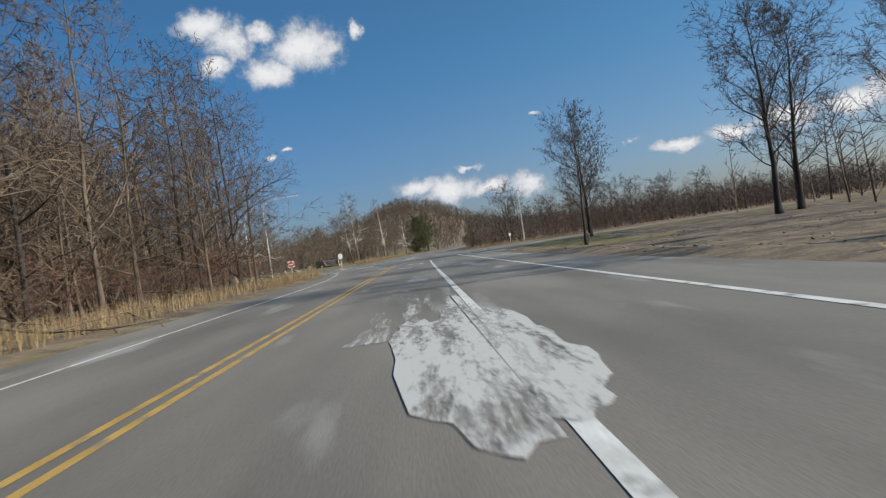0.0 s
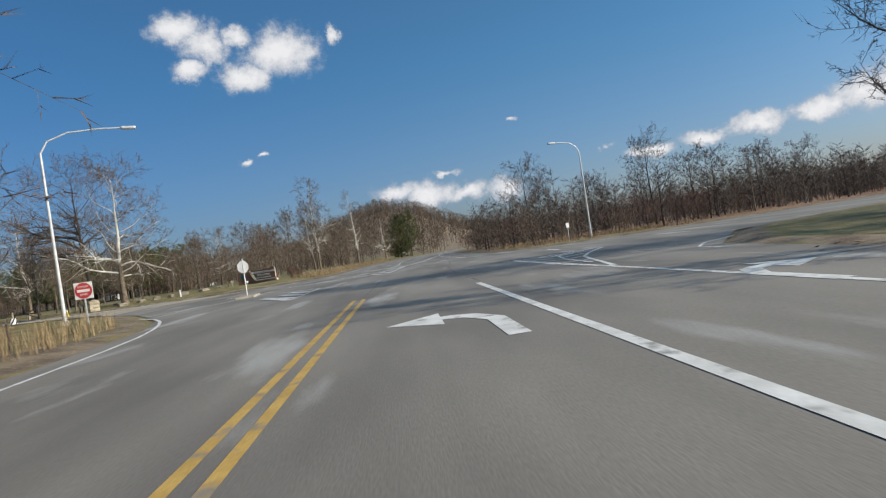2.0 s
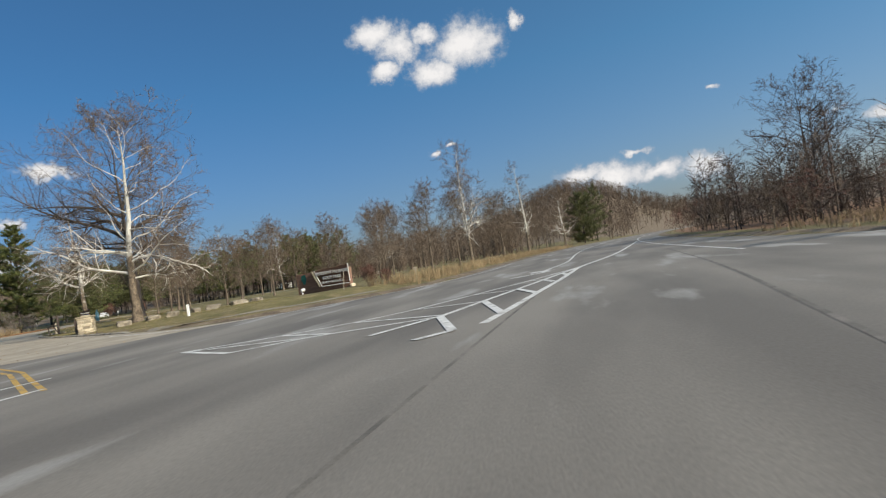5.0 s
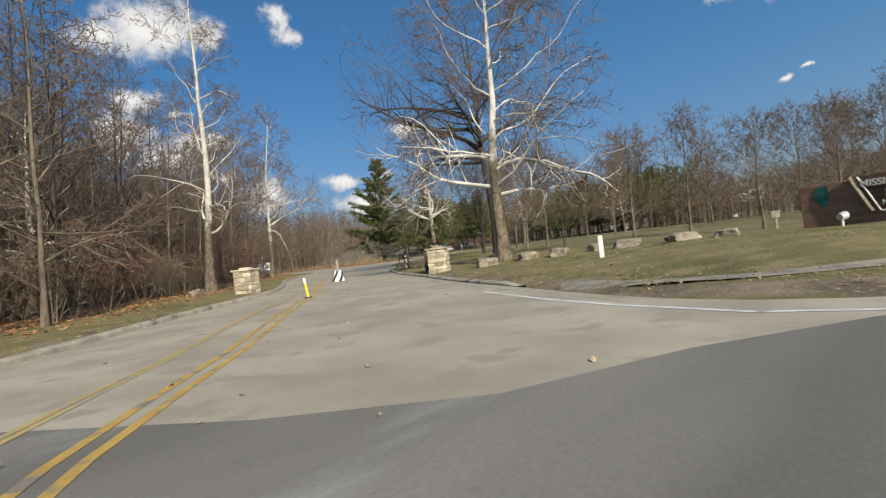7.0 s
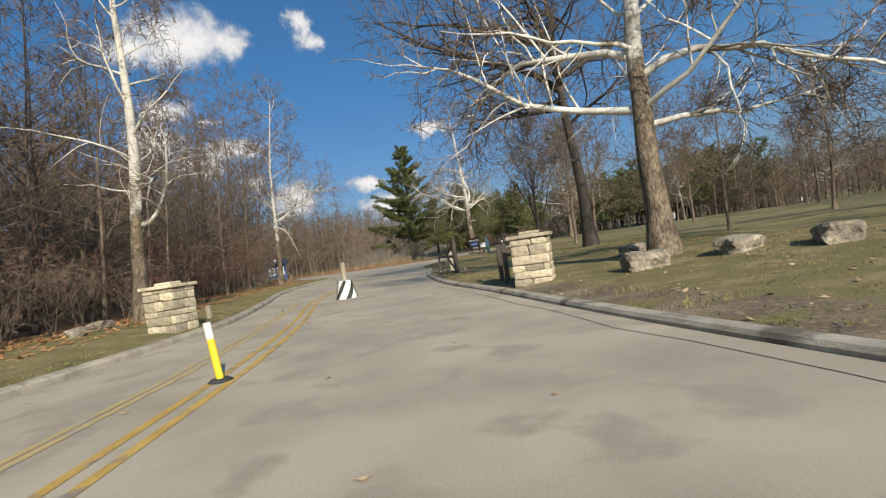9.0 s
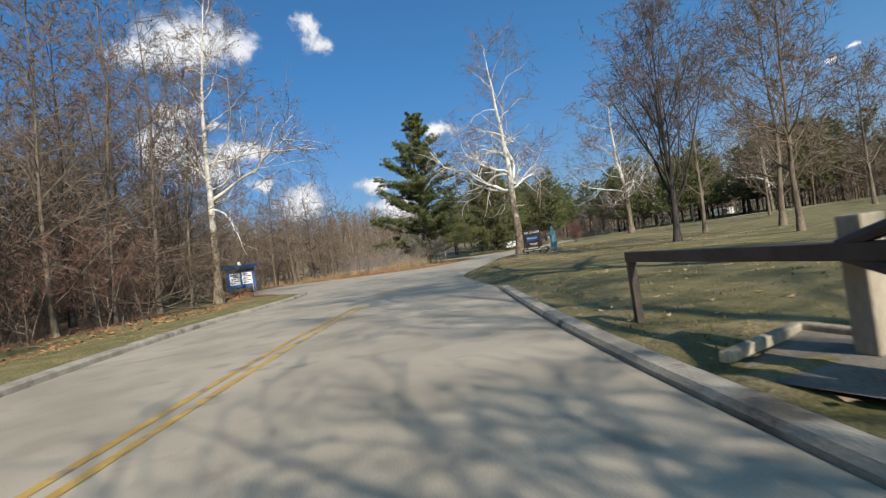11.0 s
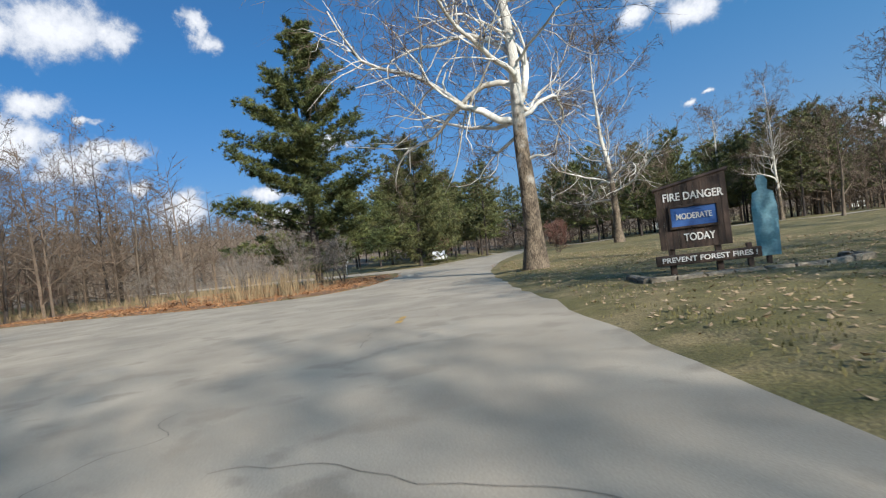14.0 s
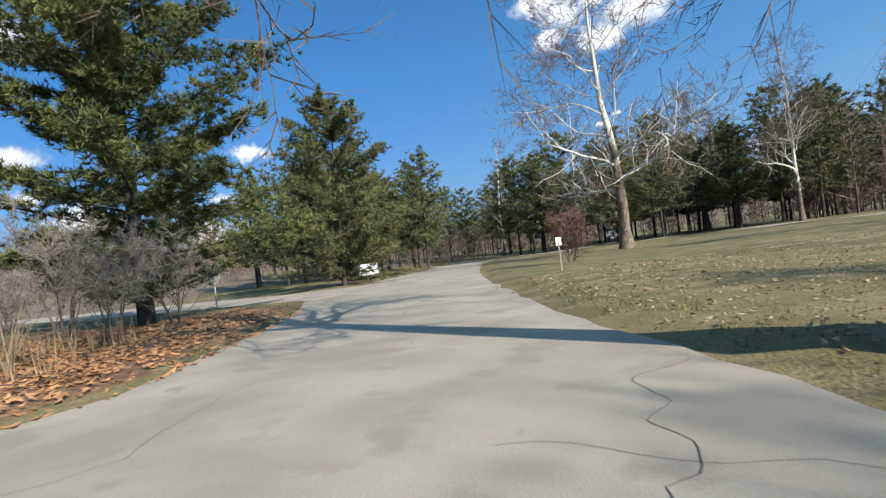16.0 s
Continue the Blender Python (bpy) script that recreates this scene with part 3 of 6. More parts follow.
# ---------------------------------------------------------------- trees
class Wood:
    """Collects tapered tubes for one tree: heavy wood and fine twigs apart."""

    def __init__(self, seed):
        self.rng = random.Random(seed)
        self.v, self.f, self.tv, self.tf, self.lv, self.lf = [], [], [], [], [], []

    def tube(self, pts, radii, sides, limb=False):
        v, f = (self.lv, self.lf) if limb else (self.v, self.f)
        first = len(v)
        up = Vector((0.31, 0.17, 0.93))
        for i, p in enumerate(pts):
            d = (pts[min(i + 1, len(pts) - 1)] - pts[max(i - 1, 0)]).normalized()
            a = d.cross(up)
            if a.length < 0.05:
                a = d.cross(Vector((1, 0, 0)))
            a.normalize()
            b = d.cross(a)
            for k in range(sides):
                c, s = math.cos(k * math.tau / sides), math.sin(k * math.tau / sides)
                v.append(p + (a * c + b * s) * radii[i])
        for i in range(len(pts) - 1):
            o = first + i * sides
            for k in range(sides):
                j = (k + 1) % sides
                f.append((o + k, o + j, o + sides + j, o + sides + k))
        f.append(tuple(first + (len(pts) - 1) * sides + k for k in range(sides)))

    def sliver(self, a, b, r):
        """The finest twigs: one thin blade each."""
        s = (b - a).cross(Vector((self.rng.gauss(0, 1), self.rng.gauss(0, 1), self.rng.gauss(0, 1)))).normalized() * r
        o = len(self.tv)
        self.tv += [a + s, a - s, b]
        self.tf.append((o, o + 1, o + 2))

    def twig(self, a, b, r):
        d = b - a
        s = d.cross(Vector((0.2, 0.5, 0.84))).normalized() * r
        t = d.normalized().cross(s)
        o = len(self.tv)
        self.tv += [a + s, a - s * 0.5 + t * 0.87, a - s * 0.5 - t * 0.87, b]
        self.tf += [(o, o + 1, o + 3), (o + 1, o + 2, o + 3), (o + 2, o, o + 3)]

    def thin(self, pts, r):
        for i in range(len(pts) - 1):
            d = pts[i + 1] - pts[i]
            s = d.cross(Vector((0.2, 0.5, 0.84))).normalized()
            t = d.normalized().cross(s)
            r0, r1 = r * (1 - 0.7 * i / (len(pts) - 1)), r * (1 - 0.7 * (i + 1) / (len(pts) - 1))
            o = len(self.tv)
            for p, q in ((pts[i], r0), (pts[i + 1], r1)):
                self.tv += [p + s * q, p + (-s * 0.5 + t * 0.87) * q, p + (-s * 0.5 - t * 0.87) * q]
            self.tf += [(o + k, o + (k + 1) % 3, o + 3 + (k + 1) % 3, o + 3 + k) for k in range(3)]

    def line(self, a, d, length, n, wob, lift, keep=1.0):
        pts, p, d = [a], a.copy(), d.normalized()
        for _ in range(n):
            d = Vector((d.x * keep, d.y * keep, d.z))
            d = (d + Vector((self.rng.gauss(0, wob), self.rng.gauss(0, wob), self.rng.gauss(0, wob) + lift))).normalized()
            p = p + d * (length / n)
            pts.append(p.copy())
        return pts

    def side(self, d, angle):
        """A way that leaves d by angle degrees, at any turn."""
        a = d.cross(Vector((self.rng.gauss(0, 1), self.rng.gauss(0, 1), self.rng.gauss(0, 1)))).normalized()
        return (d * math.cos(radians(angle)) + a * math.sin(radians(angle))).normalized()


def grow(seed, height, girth, first=0.3, limbs=14, limb=0.38, angle=(45, 75), wob=0.16, lift=0.05, sub=6, fine=6, tips=3, stems=1, lean=0.04, top=0.9, sides=9, droop=0.0, spare=1.0, segs=(7, 4, 5), crown="cone", thin=False, slim=1.0, apart=False, bold=()):
    """A bare tree: stems, limbs, branches, sprays of twigs."""
    w, g = Wood(seed), random.Random(seed + 7)
    ln_, bn, ls = segs

    def bough(p, ld, ll, r, bend_up, count):
        """One limb with its branches and sprays."""
        lp = w.line(p, ld, ll, ln_, wob, bend_up)
        w.tube(lp, [r * (1 - 0.86 * j / ln_) for j in range(ln_ + 1)], ls, apart)
        for b in range(count):
            u = 0.22 + 0.78 * (b + g.random()) / count
            j = min(int(u * ln_), ln_ - 1)
            bp = lp[j].lerp(lp[j + 1], u * ln_ - j)
            bd = w.side((lp[j + 1] - lp[j]).normalized(), g.uniform(32, 66))
            bl = ll * (0.52 - 0.26 * u) * g.uniform(0.7, 1.25)
            bpts = w.line(bp, bd, bl, bn, wob * 1.2, lift * 0.8 - droop)
            br = max(0.011, r * (1 - 0.8 * u) * 0.5)
            if apart and br > 0.019:
                w.tube(bpts, [br * (1 - 0.75 * e / bn) for e in range(bn + 1)], 3, True)
            elif br > 0.02:
                w.tube(bpts, [br * (1 - 0.8 * e / bn) for e in range(bn + 1)], 4, apart)
            else:
                w.thin(bpts, br)
            for c in range(fine):
                x = (c + g.random()) / fine
                e = min(int(x * bn), bn - 1)
                cp = bpts[e].lerp(bpts[e + 1], x * bn - e)
                cd = w.side((bpts[e + 1] - bpts[e]).normalized(), g.uniform(25, 60))
                cd.z += lift - droop * 2
                cl = max(0.35, bl * 0.42) * g.uniform(0.6, 1.2)
                ce = cp + cd * cl
                (w.sliver if thin else w.twig)(cp, ce, 0.009 * spare)
                for _ in range(tips):
                    z = g.uniform(0.25, 0.9)
                    tp = cp.lerp(ce, z)
                    w.sliver(tp, tp + (w.side(cd, g.uniform(25, 65)) + Vector((0, 0, lift))) * cl * g.uniform(0.35, 0.75), 0.007 * spare)

    for s in range(stems):
        turn = math.tau * s / stems + g.random()
        out = 0.0 if stems == 1 else 0.30
        d0 = Vector((math.cos(turn) * out + g.gauss(0, lean), math.sin(turn) * out + g.gauss(0, lean), 1)).normalized()
        a = Vector((math.cos(turn), math.sin(turn), 0)) * (0 if stems == 1 else girth * 1.2) - Vector((0, 0, 0.25))
        n = 11
        th = height * top * (1 if stems == 1 else g.uniform(0.8, 1.0))
        pts = w.line(a, d0, th + 0.25, n, 0.02 + wob * 0.12, 0.02, 0.55 if stems == 1 else 0.97)
        rad = [girth * (1.0 - 0.93 * (i / n) ** 0.85) for i in range(n + 1)]
        rad[0] = girth * 1.45
        w.tube(pts, rad, sides if stems == 1 else 6)
        for k in range(limbs if stems == 1 else max(5, limbs // stems + 3)):
            q = first + (1.0 - first) * ((k + g.random()) / (limbs if stems == 1 else max(5, limbs // stems + 3))) ** 0.9
            q = min(q, 0.985)
            i = min(int(q * n), n - 1)
            fr = q * n - i
            p = pts[i].lerp(pts[i + 1], fr)
            r = (rad[i] * (1 - fr) + rad[i + 1] * fr) * g.uniform(0.36, 0.58)
            d = (pts[i + 1] - pts[i]).normalized()
            az = k * 2.4 + g.uniform(-0.5, 0.5)
            an = radians(g.uniform(*angle) * (1.0 - 0.35 * (q - first) / (1 - first)))
            hd = Vector((math.cos(az), math.sin(az), 0))
            ld = (d * math.cos(an) + hd * math.sin(an)).normalized()
            rise = (q - first) / (1 - first)
            full = 1.12 - 0.75 * rise if crown == "cone" else 1.05 - 0.55 * rise ** 1.5 if crown == "fan" else 0.30 + 0.80 * math.sin(math.pi * min(1.0, 0.24 + 0.72 * rise)) ** 0.8
            ll = height * limb * full * g.uniform(0.7, 1.15)
            bough(p, ld, ll, max(r * slim, 0.022), lift - droop, sub)
        for z, az, rise, ll, r in bold:
            i = next((k for k in range(n) if pts[k + 1].z > z), n - 1)
            p = pts[i].lerp(pts[i + 1], (z - pts[i].z) / max(0.01, pts[i + 1].z - pts[i].z))
            hd = Vector((math.cos(radians(az)) * math.cos(radians(rise)), math.sin(radians(az)) * math.cos(radians(rise)), math.sin(radians(rise))))
            bough(p, hd, ll, r, 0.0, sub + 6 if ll > 3 else 2)
    return w


def tree_thing(name, w, heavy, light, label, category="tree"):
    ob = base_empty(name, 0, 0)
    mesh_object("trunk", w.v, w.f, heavy, ob, smooth=True)
    mesh_object("crown", w.tv, w.tf, light, ob)
    if w.lv:
        tagged(mesh_object("limb", w.lv, w.lf, PALE_LIMB, ob, smooth=True), "mottled white limbs", kind="stuff")
    return tagged(ob, label, category)


def put(ob, x, y, turn=0.0, size=1.0, lean=None, used=[]):
    """Moves the built tree to its first place, copies it to the later ones."""
    d = edge_distance(x, y)
    z = float(ground_height(np.float64(x), np.float64(y), np.float64(d)))
    m = pose(x, y, z - 0.02, 0, 0, turn)
    if x < -18 and y > 60:
        # trees of the park lean with the slope of the ground
        m = Matrix.Translation((x, y, z - 0.02)) @ Matrix.Rotation(radians((4.0 if woods_side(x, y) > -7 else 0.5) if lean is None else lean), 4, Vector((-0.77, 0.64, 0))) @ Matrix.Rotation(radians(turn), 4, "Z")
    if ob.name in used:
        c = copy_thing(ob, m)
        c.scale = (size, size, size)
        return c
    used.append(ob.name)
    ob.matrix_basis = m
    ob.scale = (size, size, size)
    return ob


def conifer(seed, height, girth, spread, bare, tufts, big=1.0, blades=7, width=0.26, step=1.0, full=0.75):
    """White pine: whorled boughs that carry flat sprays of needle tufts."""
    g = random.Random(seed)
    w = Wood(seed)
    pts = w.line(Vector((0, 0, -0.2)), Vector((0, 0, 1)), height, 12, 0.012, 0.02)
    w.tube(pts, [girth * (1 - 0.95 * i / 12) for i in range(13)], 8)
    nv, nf = [], []
    z = bare * height
    while z < height * 0.985:
        q = (z - bare * height) / (height * (1 - bare))
        reach = spread * (1 - q) ** full * (0.55 + 0.45 * min(1, q * 5 + 0.35)) + 0.25
        for k in range(g.choice((5, 6, 6, 7))):
            az = g.random() * math.tau
            ln = reach * g.uniform(0.55, 1.2)
            d = Vector((math.cos(az), math.sin(az), g.uniform(-0.12, 0.22) + 0.45 * q))
            bp = w.line(Vector((0, 0, z + g.uniform(-0.2, 0.2))), d, ln, 5, 0.07, 0.05)
            w.thin(bp, max(0.014, girth * 0.22 * (1 - q)))
            for _ in range(int(tufts * ln / spread) + 3):
                u = g.uniform(0.06, 1.0) ** 0.75
                j = min(int(u * 5), 4)
                c = bp[j].lerp(bp[j + 1], u * 5 - j) + Vector((g.gauss(0, 0.14), g.gauss(0, 0.14), g.gauss(0.03, 0.07))) * (0.5 + ln * 0.28)
                rr = g.uniform(0.22, 0.48) * (height / 18) ** 0.5 * big
                for _n in range(blades):
                    e = c + (Vector((g.gauss(0, 1), g.gauss(0, 1), g.gauss(0.25, 0.55))).normalized() + d * 0.7).normalized() * rr * g.uniform(0.7, 1.3)
                    s = (e - c).cross(Vector((g.gauss(0, 1), g.gauss(0, 1), 1))).normalized() * rr * width
                    o = len(nv)
                    nv += [c + s, c - s, e]
                    nf.append((o, o + 1, o + 2))
        z += height * g.uniform(0.026, 0.042) * step
    w.nv, w.nf = nv, nf
    return w


def conifer_thing(name, w, needle, label):
    ob = base_empty(name, 0, 0)
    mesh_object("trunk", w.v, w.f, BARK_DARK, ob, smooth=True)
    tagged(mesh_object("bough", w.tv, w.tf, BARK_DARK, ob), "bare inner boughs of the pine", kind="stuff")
    mesh_object("crown", w.nv, w.nf, needle, ob)
    return tagged(ob, label, "tree")


# sycamores that stand alone
SYC = dict(girth=0.34, first=0.25, limbs=21, limb=0.44, angle=(58, 88), wob=0.21, lift=0.016, sub=11, fine=7, tips=5, lean=0.0, spare=1.7, top=0.96, segs=(9, 5, 5), crown="fan", slim=0.72, apart=True)
syc_gate = tree_thing("sycamore_tree", grow(11, 15.2, **SYC, bold=((3.6, 225, 14, 7.0, 0.12), (3.2, 55, 4, 4.2, 0.09), (4.4, 20, 22, 6.4, 0.12), (4.9, 200, 24, 6.6, 0.12))), SYCAMORE, TWIG, "tall bare sycamore with white upper limbs on the lawn")
put(syc_gate, -30.1, 107.3, 0, 1.0, 1.5)
FORK_LIMBS = ((6.0, 208, 8, 9.5, 0.17), (7.4, 200, 15, 8.0, 0.13), (6.4, 25, 38, 8.0, 0.16), (6.0, 142, -3, 9.5, 0.11), (5.5, 185, -12, 5.5, 0.08), (6.2, 124, -9, 8.5, 0.10), (6.1, 97, -9, 8.0, 0.10), (6.8, 110, 10, 8.0, 0.10), (7.5, 300, 25, 8.0, 0.13), (8.5, 160, 25, 8.0, 0.12), (4.4, 35, 4, 1.2, 0.09))
syc_fork = tree_thing("sycamore_tree", grow(23, 20.0, **{**SYC, "girth": 0.42, "first": 0.40, "limb": 0.36, "limbs": 15, "wob": 0.23, "segs": (12, 6, 6), "spare": 1.3}, bold=FORK_LIMBS), SYCAMORE, TWIG, "large bare sycamore with brown trunk and white limbs beside the road")
put(syc_fork, -77.9, 145.9, 0, 1.0, -0.5)
syc_kiosk = tree_thing("sycamore_tree", grow(35, 20.5, **{**SYC, "girth": 0.30, "first": 0.31, "limbs": 24, "limb": 0.32, "lift": 0.03, "angle": (45, 78)}, bold=((6.6, 47, 14, 8.8, 0.11), (9.0, 22, 12, 7.5, 0.09), (5.6, 195, 50, 7.0, 0.12), (7.6, 215, 40, 6.5, 0.10))), SYCAMORE, TWIG, "slender bare sycamore with forked white top by the kiosk")
put(syc_kiosk, -78.8, 118.5, 0, 1.0, 7.5)
syc_wood = tree_thing("sycamore_tree", grow(47, 23.5, **{**SYC, "girth": 0.36, "first": 0.18, "limbs": 26, "limb": 0.24, "angle": (50, 92), "sub": 9}), SYCAMORE, TWIG, "tall narrow bare sycamore at the edge of the woods")
put(syc_wood, -45.9, 99.0, 70, 0.80)
put(syc_gate, -89.0, 183.0, 120, 1.4, -1.0)
for i, (x, y, s) in enumerate(((-87, 222, 1.2), (-77, 205, 0.85), (-102, 214, 0.9), (-60, 235, 1.2), (-15.6, 160, 0.92), (-10.8, 204, 0.9), (-4.0, 254, 1.1), (-112, 222, 0.8), (-120, 228, 0.85), (-47, 90.5, 0.72), (-20, 182, 0.8))):
    put((syc_gate, syc_kiosk, syc_wood)[i % 3], x, y, 67 * i, s)

# lawn trees
lawn_a = tree_thing("lawn_tree", grow(101, 12.5, 0.17, first=0.2, limbs=22, limb=0.34, angle=(40, 66), wob=0.10, lift=0.07, sub=8, fine=7, tips=5, lean=0.01, spare=2.1, segs=(5, 2, 4), crown="oval", thin=True), BARK, TWIG, "bare upright lawn tree with fine brown twigs", "tree")
lawn_b = tree_thing("lawn_tree", grow(113, 11.5, 0.18, first=0.18, limbs=22, limb=0.42, angle=(50, 78), wob=0.11, lift=0.06, sub=8, fine=7, tips=5, lean=0.01, spare=2.1, segs=(5, 2, 4), crown="oval", thin=True), BARK, TWIG, "bare rounded lawn tree with spreading branches", "tree")
lawn_c = tree_thing("lawn_tree", grow(127, 14.5, 0.19, first=0.13, limbs=30, limb=0.52, angle=(22, 44), wob=0.055, lift=0.01, sub=9, fine=7, tips=5, lean=0.0, top=0.78, spare=1.7, segs=(6, 2, 5), thin=True), BARK_DARK, TWIG_DARK, "bare vase-shaped lawn tree with many rising branches", "tree")
put(lawn_c, -56.5, 134.2, 0, 0.95)
for i, (x, y, s) in enumerate(((-50, 131, 0.8), (-53, 138, 0.95), (-59.9, 144.5, 0.9), (-54, 160, 1.0), (-36.6, 119.7, 0.6), (-20.9, 114.6, 0.45), (-31.4, 114.3, 0.42), (-29.6, 119.2, 0.5), (-26.0, 119.0, 0.55), (-22, 136, 0.7), (-24, 146, 0.8), (-18, 128, 0.6), (-13, 140, 0.7), (-25.6, 111.6, 0.46), (-20, 152, 1.0), (-30, 158, 1.0), (-42, 163, 0.95), (-12, 172, 1.0), (-65, 170, 0.9), (-48, 180, 1.0), (-28, 175, 1.0), (-70, 188, 0.9), (-15, 190, 1.0), (-35, 195, 1.0), (-20, 210, 1.0), (-8, 224, 1.0), (-12, 240, 1.0))):
    put((lawn_a, lawn_b)[i % 2], x, y, 53 * i, s)

# roadside trees by the highway
DARK = dict(girth=0.25, first=0.20, limbs=19, limb=0.40, angle=(50, 80), wob=0.16, lift=0.03, sub=9, fine=8, droop=0.01, lean=0.01, segs=(7, 4, 5), crown="oval", thin=True)
dark_tree = tree_thing("roadside_tree", grow(203, 14.5, tips=5, spare=1.25, **DARK), BARK_DARK, TWIG_DARK, "dark bare tree with arching branches beside the highway", "tree")
put(dark_tree, -14.8, 52.2, 30, 1.15)
corner_tree = tree_thing("lawn_tree", grow(229, 17.0, tips=5, spare=1.4, **{**DARK, "girth": 0.28, "first": 0.34, "limbs": 17, "limb": 0.42, "droop": 0.0}, bold=((6.6, 249, 24, 8.5, 0.17), (7.2, 70, 30, 7.5, 0.16), (7.8, 165, 32, 8.0, 0.17), (8.6, 205, 28, 7.5, 0.15), (9.2, 120, 38, 7.0, 0.14), (6.9, 320, 30, 7.0, 0.14), (5.9, 168, 6, 6.5, 0.12), (6.2, 140, 4, 5.5, 0.10))), BARK_DARK, TWIG_DARK, "large dark bare tree with heavy spreading limbs on the lawn", "tree")
put(corner_tree, -38.5, 116.4, 0, 1.12, 0.5)
THICK = dict(girth=0.20, first=0.2, limbs=22, limb=0.32, angle=(38, 62), wob=0.11, lift=0.06, sub=9, fine=7, lean=0.02, segs=(5, 3, 4), crown="oval", thin=True)
thicket_tree = tree_thing("roadside_tree", grow(211, 13.0, tips=5, spare=1.7, **THICK), BARK_DARK, TWIG_DARK, "bare tree with dense fine crown by the side road", "tree")
put(thicket_tree, 21.6, 61.4, 0, 1.12)
for x, y, t, s in ((17.4, 49.7, 80, 0.8), (38.5, 54.5, 10, 1.7), (43.0, 57.5, 150, 1.65), (46.0, 46.0, 200, 1.5), (34.0, 22.0, 300, 1.5), (24.0, 14.0, 40, 1.3), (50, 30, 90, 1.6)):
    put(thicket_tree, x, y, t, s)
scrub_tree = tree_thing("roadside_tree", grow(219, 14.5, tips=6, spare=2.1, **{**DARK, "girth": 0.22, "limbs": 24, "sub": 8, "fine": 6, "segs": (5, 2, 4)}), BARK_DARK, TWIG_DARK, "dark rounded bare tree in the scrub beyond the side road", "tree")
for x, y, t, s in ((24.0, 134, 100, 0.95), (41.0, 124, 20, 0.95), (52, 126, 250, 0.75), (34, 131, 310, 0.62), (27.5, 138, 40, 0.8), (46, 121, 60, 0.7), (57, 122, 100, 0.66), (31, 124, 160, 0.6), (62, 128, 40, 0.7), (19.5, 150, 10, 0.6), (72, 131, 80, 0.72)):
    put(scrub_tree, x, y, t, s)

# woods
wood_kinds = [tree_thing("woodland_tree", grow(300 + 13 * k, 16 + 1.5 * k, 0.13 + 0.015 * k, first=0.09 - 0.01 * k, limbs=27, limb=0.28 + 0.02 * k, angle=(44, 84), wob=0.14, lift=0.05, sub=6, fine=5, tips=3, sides=5, lean=0.035, spare=2.4, segs=(4, 1, 3), thin=True),
                         (BARK, BARK, BARK_DARK, BARK)[k], (TWIG, TWIG, TWIG_DARK, TWIG)[k], ("tall slender bare woodland tree", "pale bare woodland tree", "dark bare woodland tree with low branches", "broad bare woodland tree")[k]) for k in range(4)]
brush_kinds = [tree_thing("understorey_shrub", grow(400 + 17 * k, 4.5 + k, 0.035, first=0.08, limbs=14, limb=0.50, angle=(28, 70), wob=0.14, lift=0.03, sub=4, fine=4, tips=3, stems=3, sides=4, spare=1.9, segs=(2, 1, 3), thin=True),
                          BARK, (TWIG, TWIG_RED)[k], ("bare brown understorey shrub", "bare reddish understorey shrub")[k], "shrub") for k in range(2)]


def scatter(n, x0, x1, y0, y1, keep, kinds, gap, sizes, seed):
    g, placed, tries = random.Random(seed), [], 0
    while len(placed) < n and tries < n * 40:
        tries += 1
        x, y = g.uniform(x0, x1), g.uniform(y0, y1)
        if not keep(x, y) or any((x - a) ** 2 + (y - b) ** 2 < gap * gap for a, b in placed):
            continue
        placed.append((x, y))
        put(g.choice(kinds), x, y, g.uniform(0, 360), g.uniform(*sizes))


def off_road(x, y, m):
    return edge_distance(x, y) > m


def in_woods(x, y):
    return woods_side(x, y) > 0 and off_road(x, y, 4.5) and not (x > -24 and y > 57)


scatter(85, -36, -10.5, -8, 57, lambda x, y: in_woods(x, y) and off_road(x, y, 4.6), wood_kinds, 1.8, (0.85, 1.15), 1)
scatter(105, -108, -24, 62, 122, lambda x, y: in_woods(x, y) and woods_side(x, y) < 24, wood_kinds, 2.0, (0.75, 1.1), 2)
scatter(22, 30, 120, 118, 170, lambda x, y: x - bend(y) > 18 and y > 122 + 0.05 * x, wood_kinds, 4.0, (0.45, 0.62), 4)
scatter(30, -128, -108, 112, 146, lambda x, y: off_road(x, y, 2), wood_kinds, 2.6, (0.6, 0.9), 5)
scatter(80, -26, -9.0, -6, 58, lambda x, y: off_road(x, y, 3.0), brush_kinds, 1.1, (0.45, 0.9), 8)
scatter(34, -130, -86, 98, 129, lambda x, y: off_road(x, y, 4), wood_kinds, 2.4, (0.75, 1.05), 15)
scatter(85, -105, -24, 62, 122, lambda x, y: in_woods(x, y) and woods_side(x, y) < 9, brush_kinds, 1.3, (0.5, 0.95), 9)
scatter(50, 13, 50, 95, 180, lambda x, y: x - bend(y) > 13.5 and 95 + 0.05 * x < y < 112 + (x - 13) * 0.3 or (13.5 < x - bend(y) < 20 and y > 95), brush_kinds, 1.8, (0.5, 1.0), 10)
scatter(16, -140, -106, 124, 150, lambda x, y: off_road(x, y, 2), brush_kinds, 2.5, (0.5, 0.8), 11)


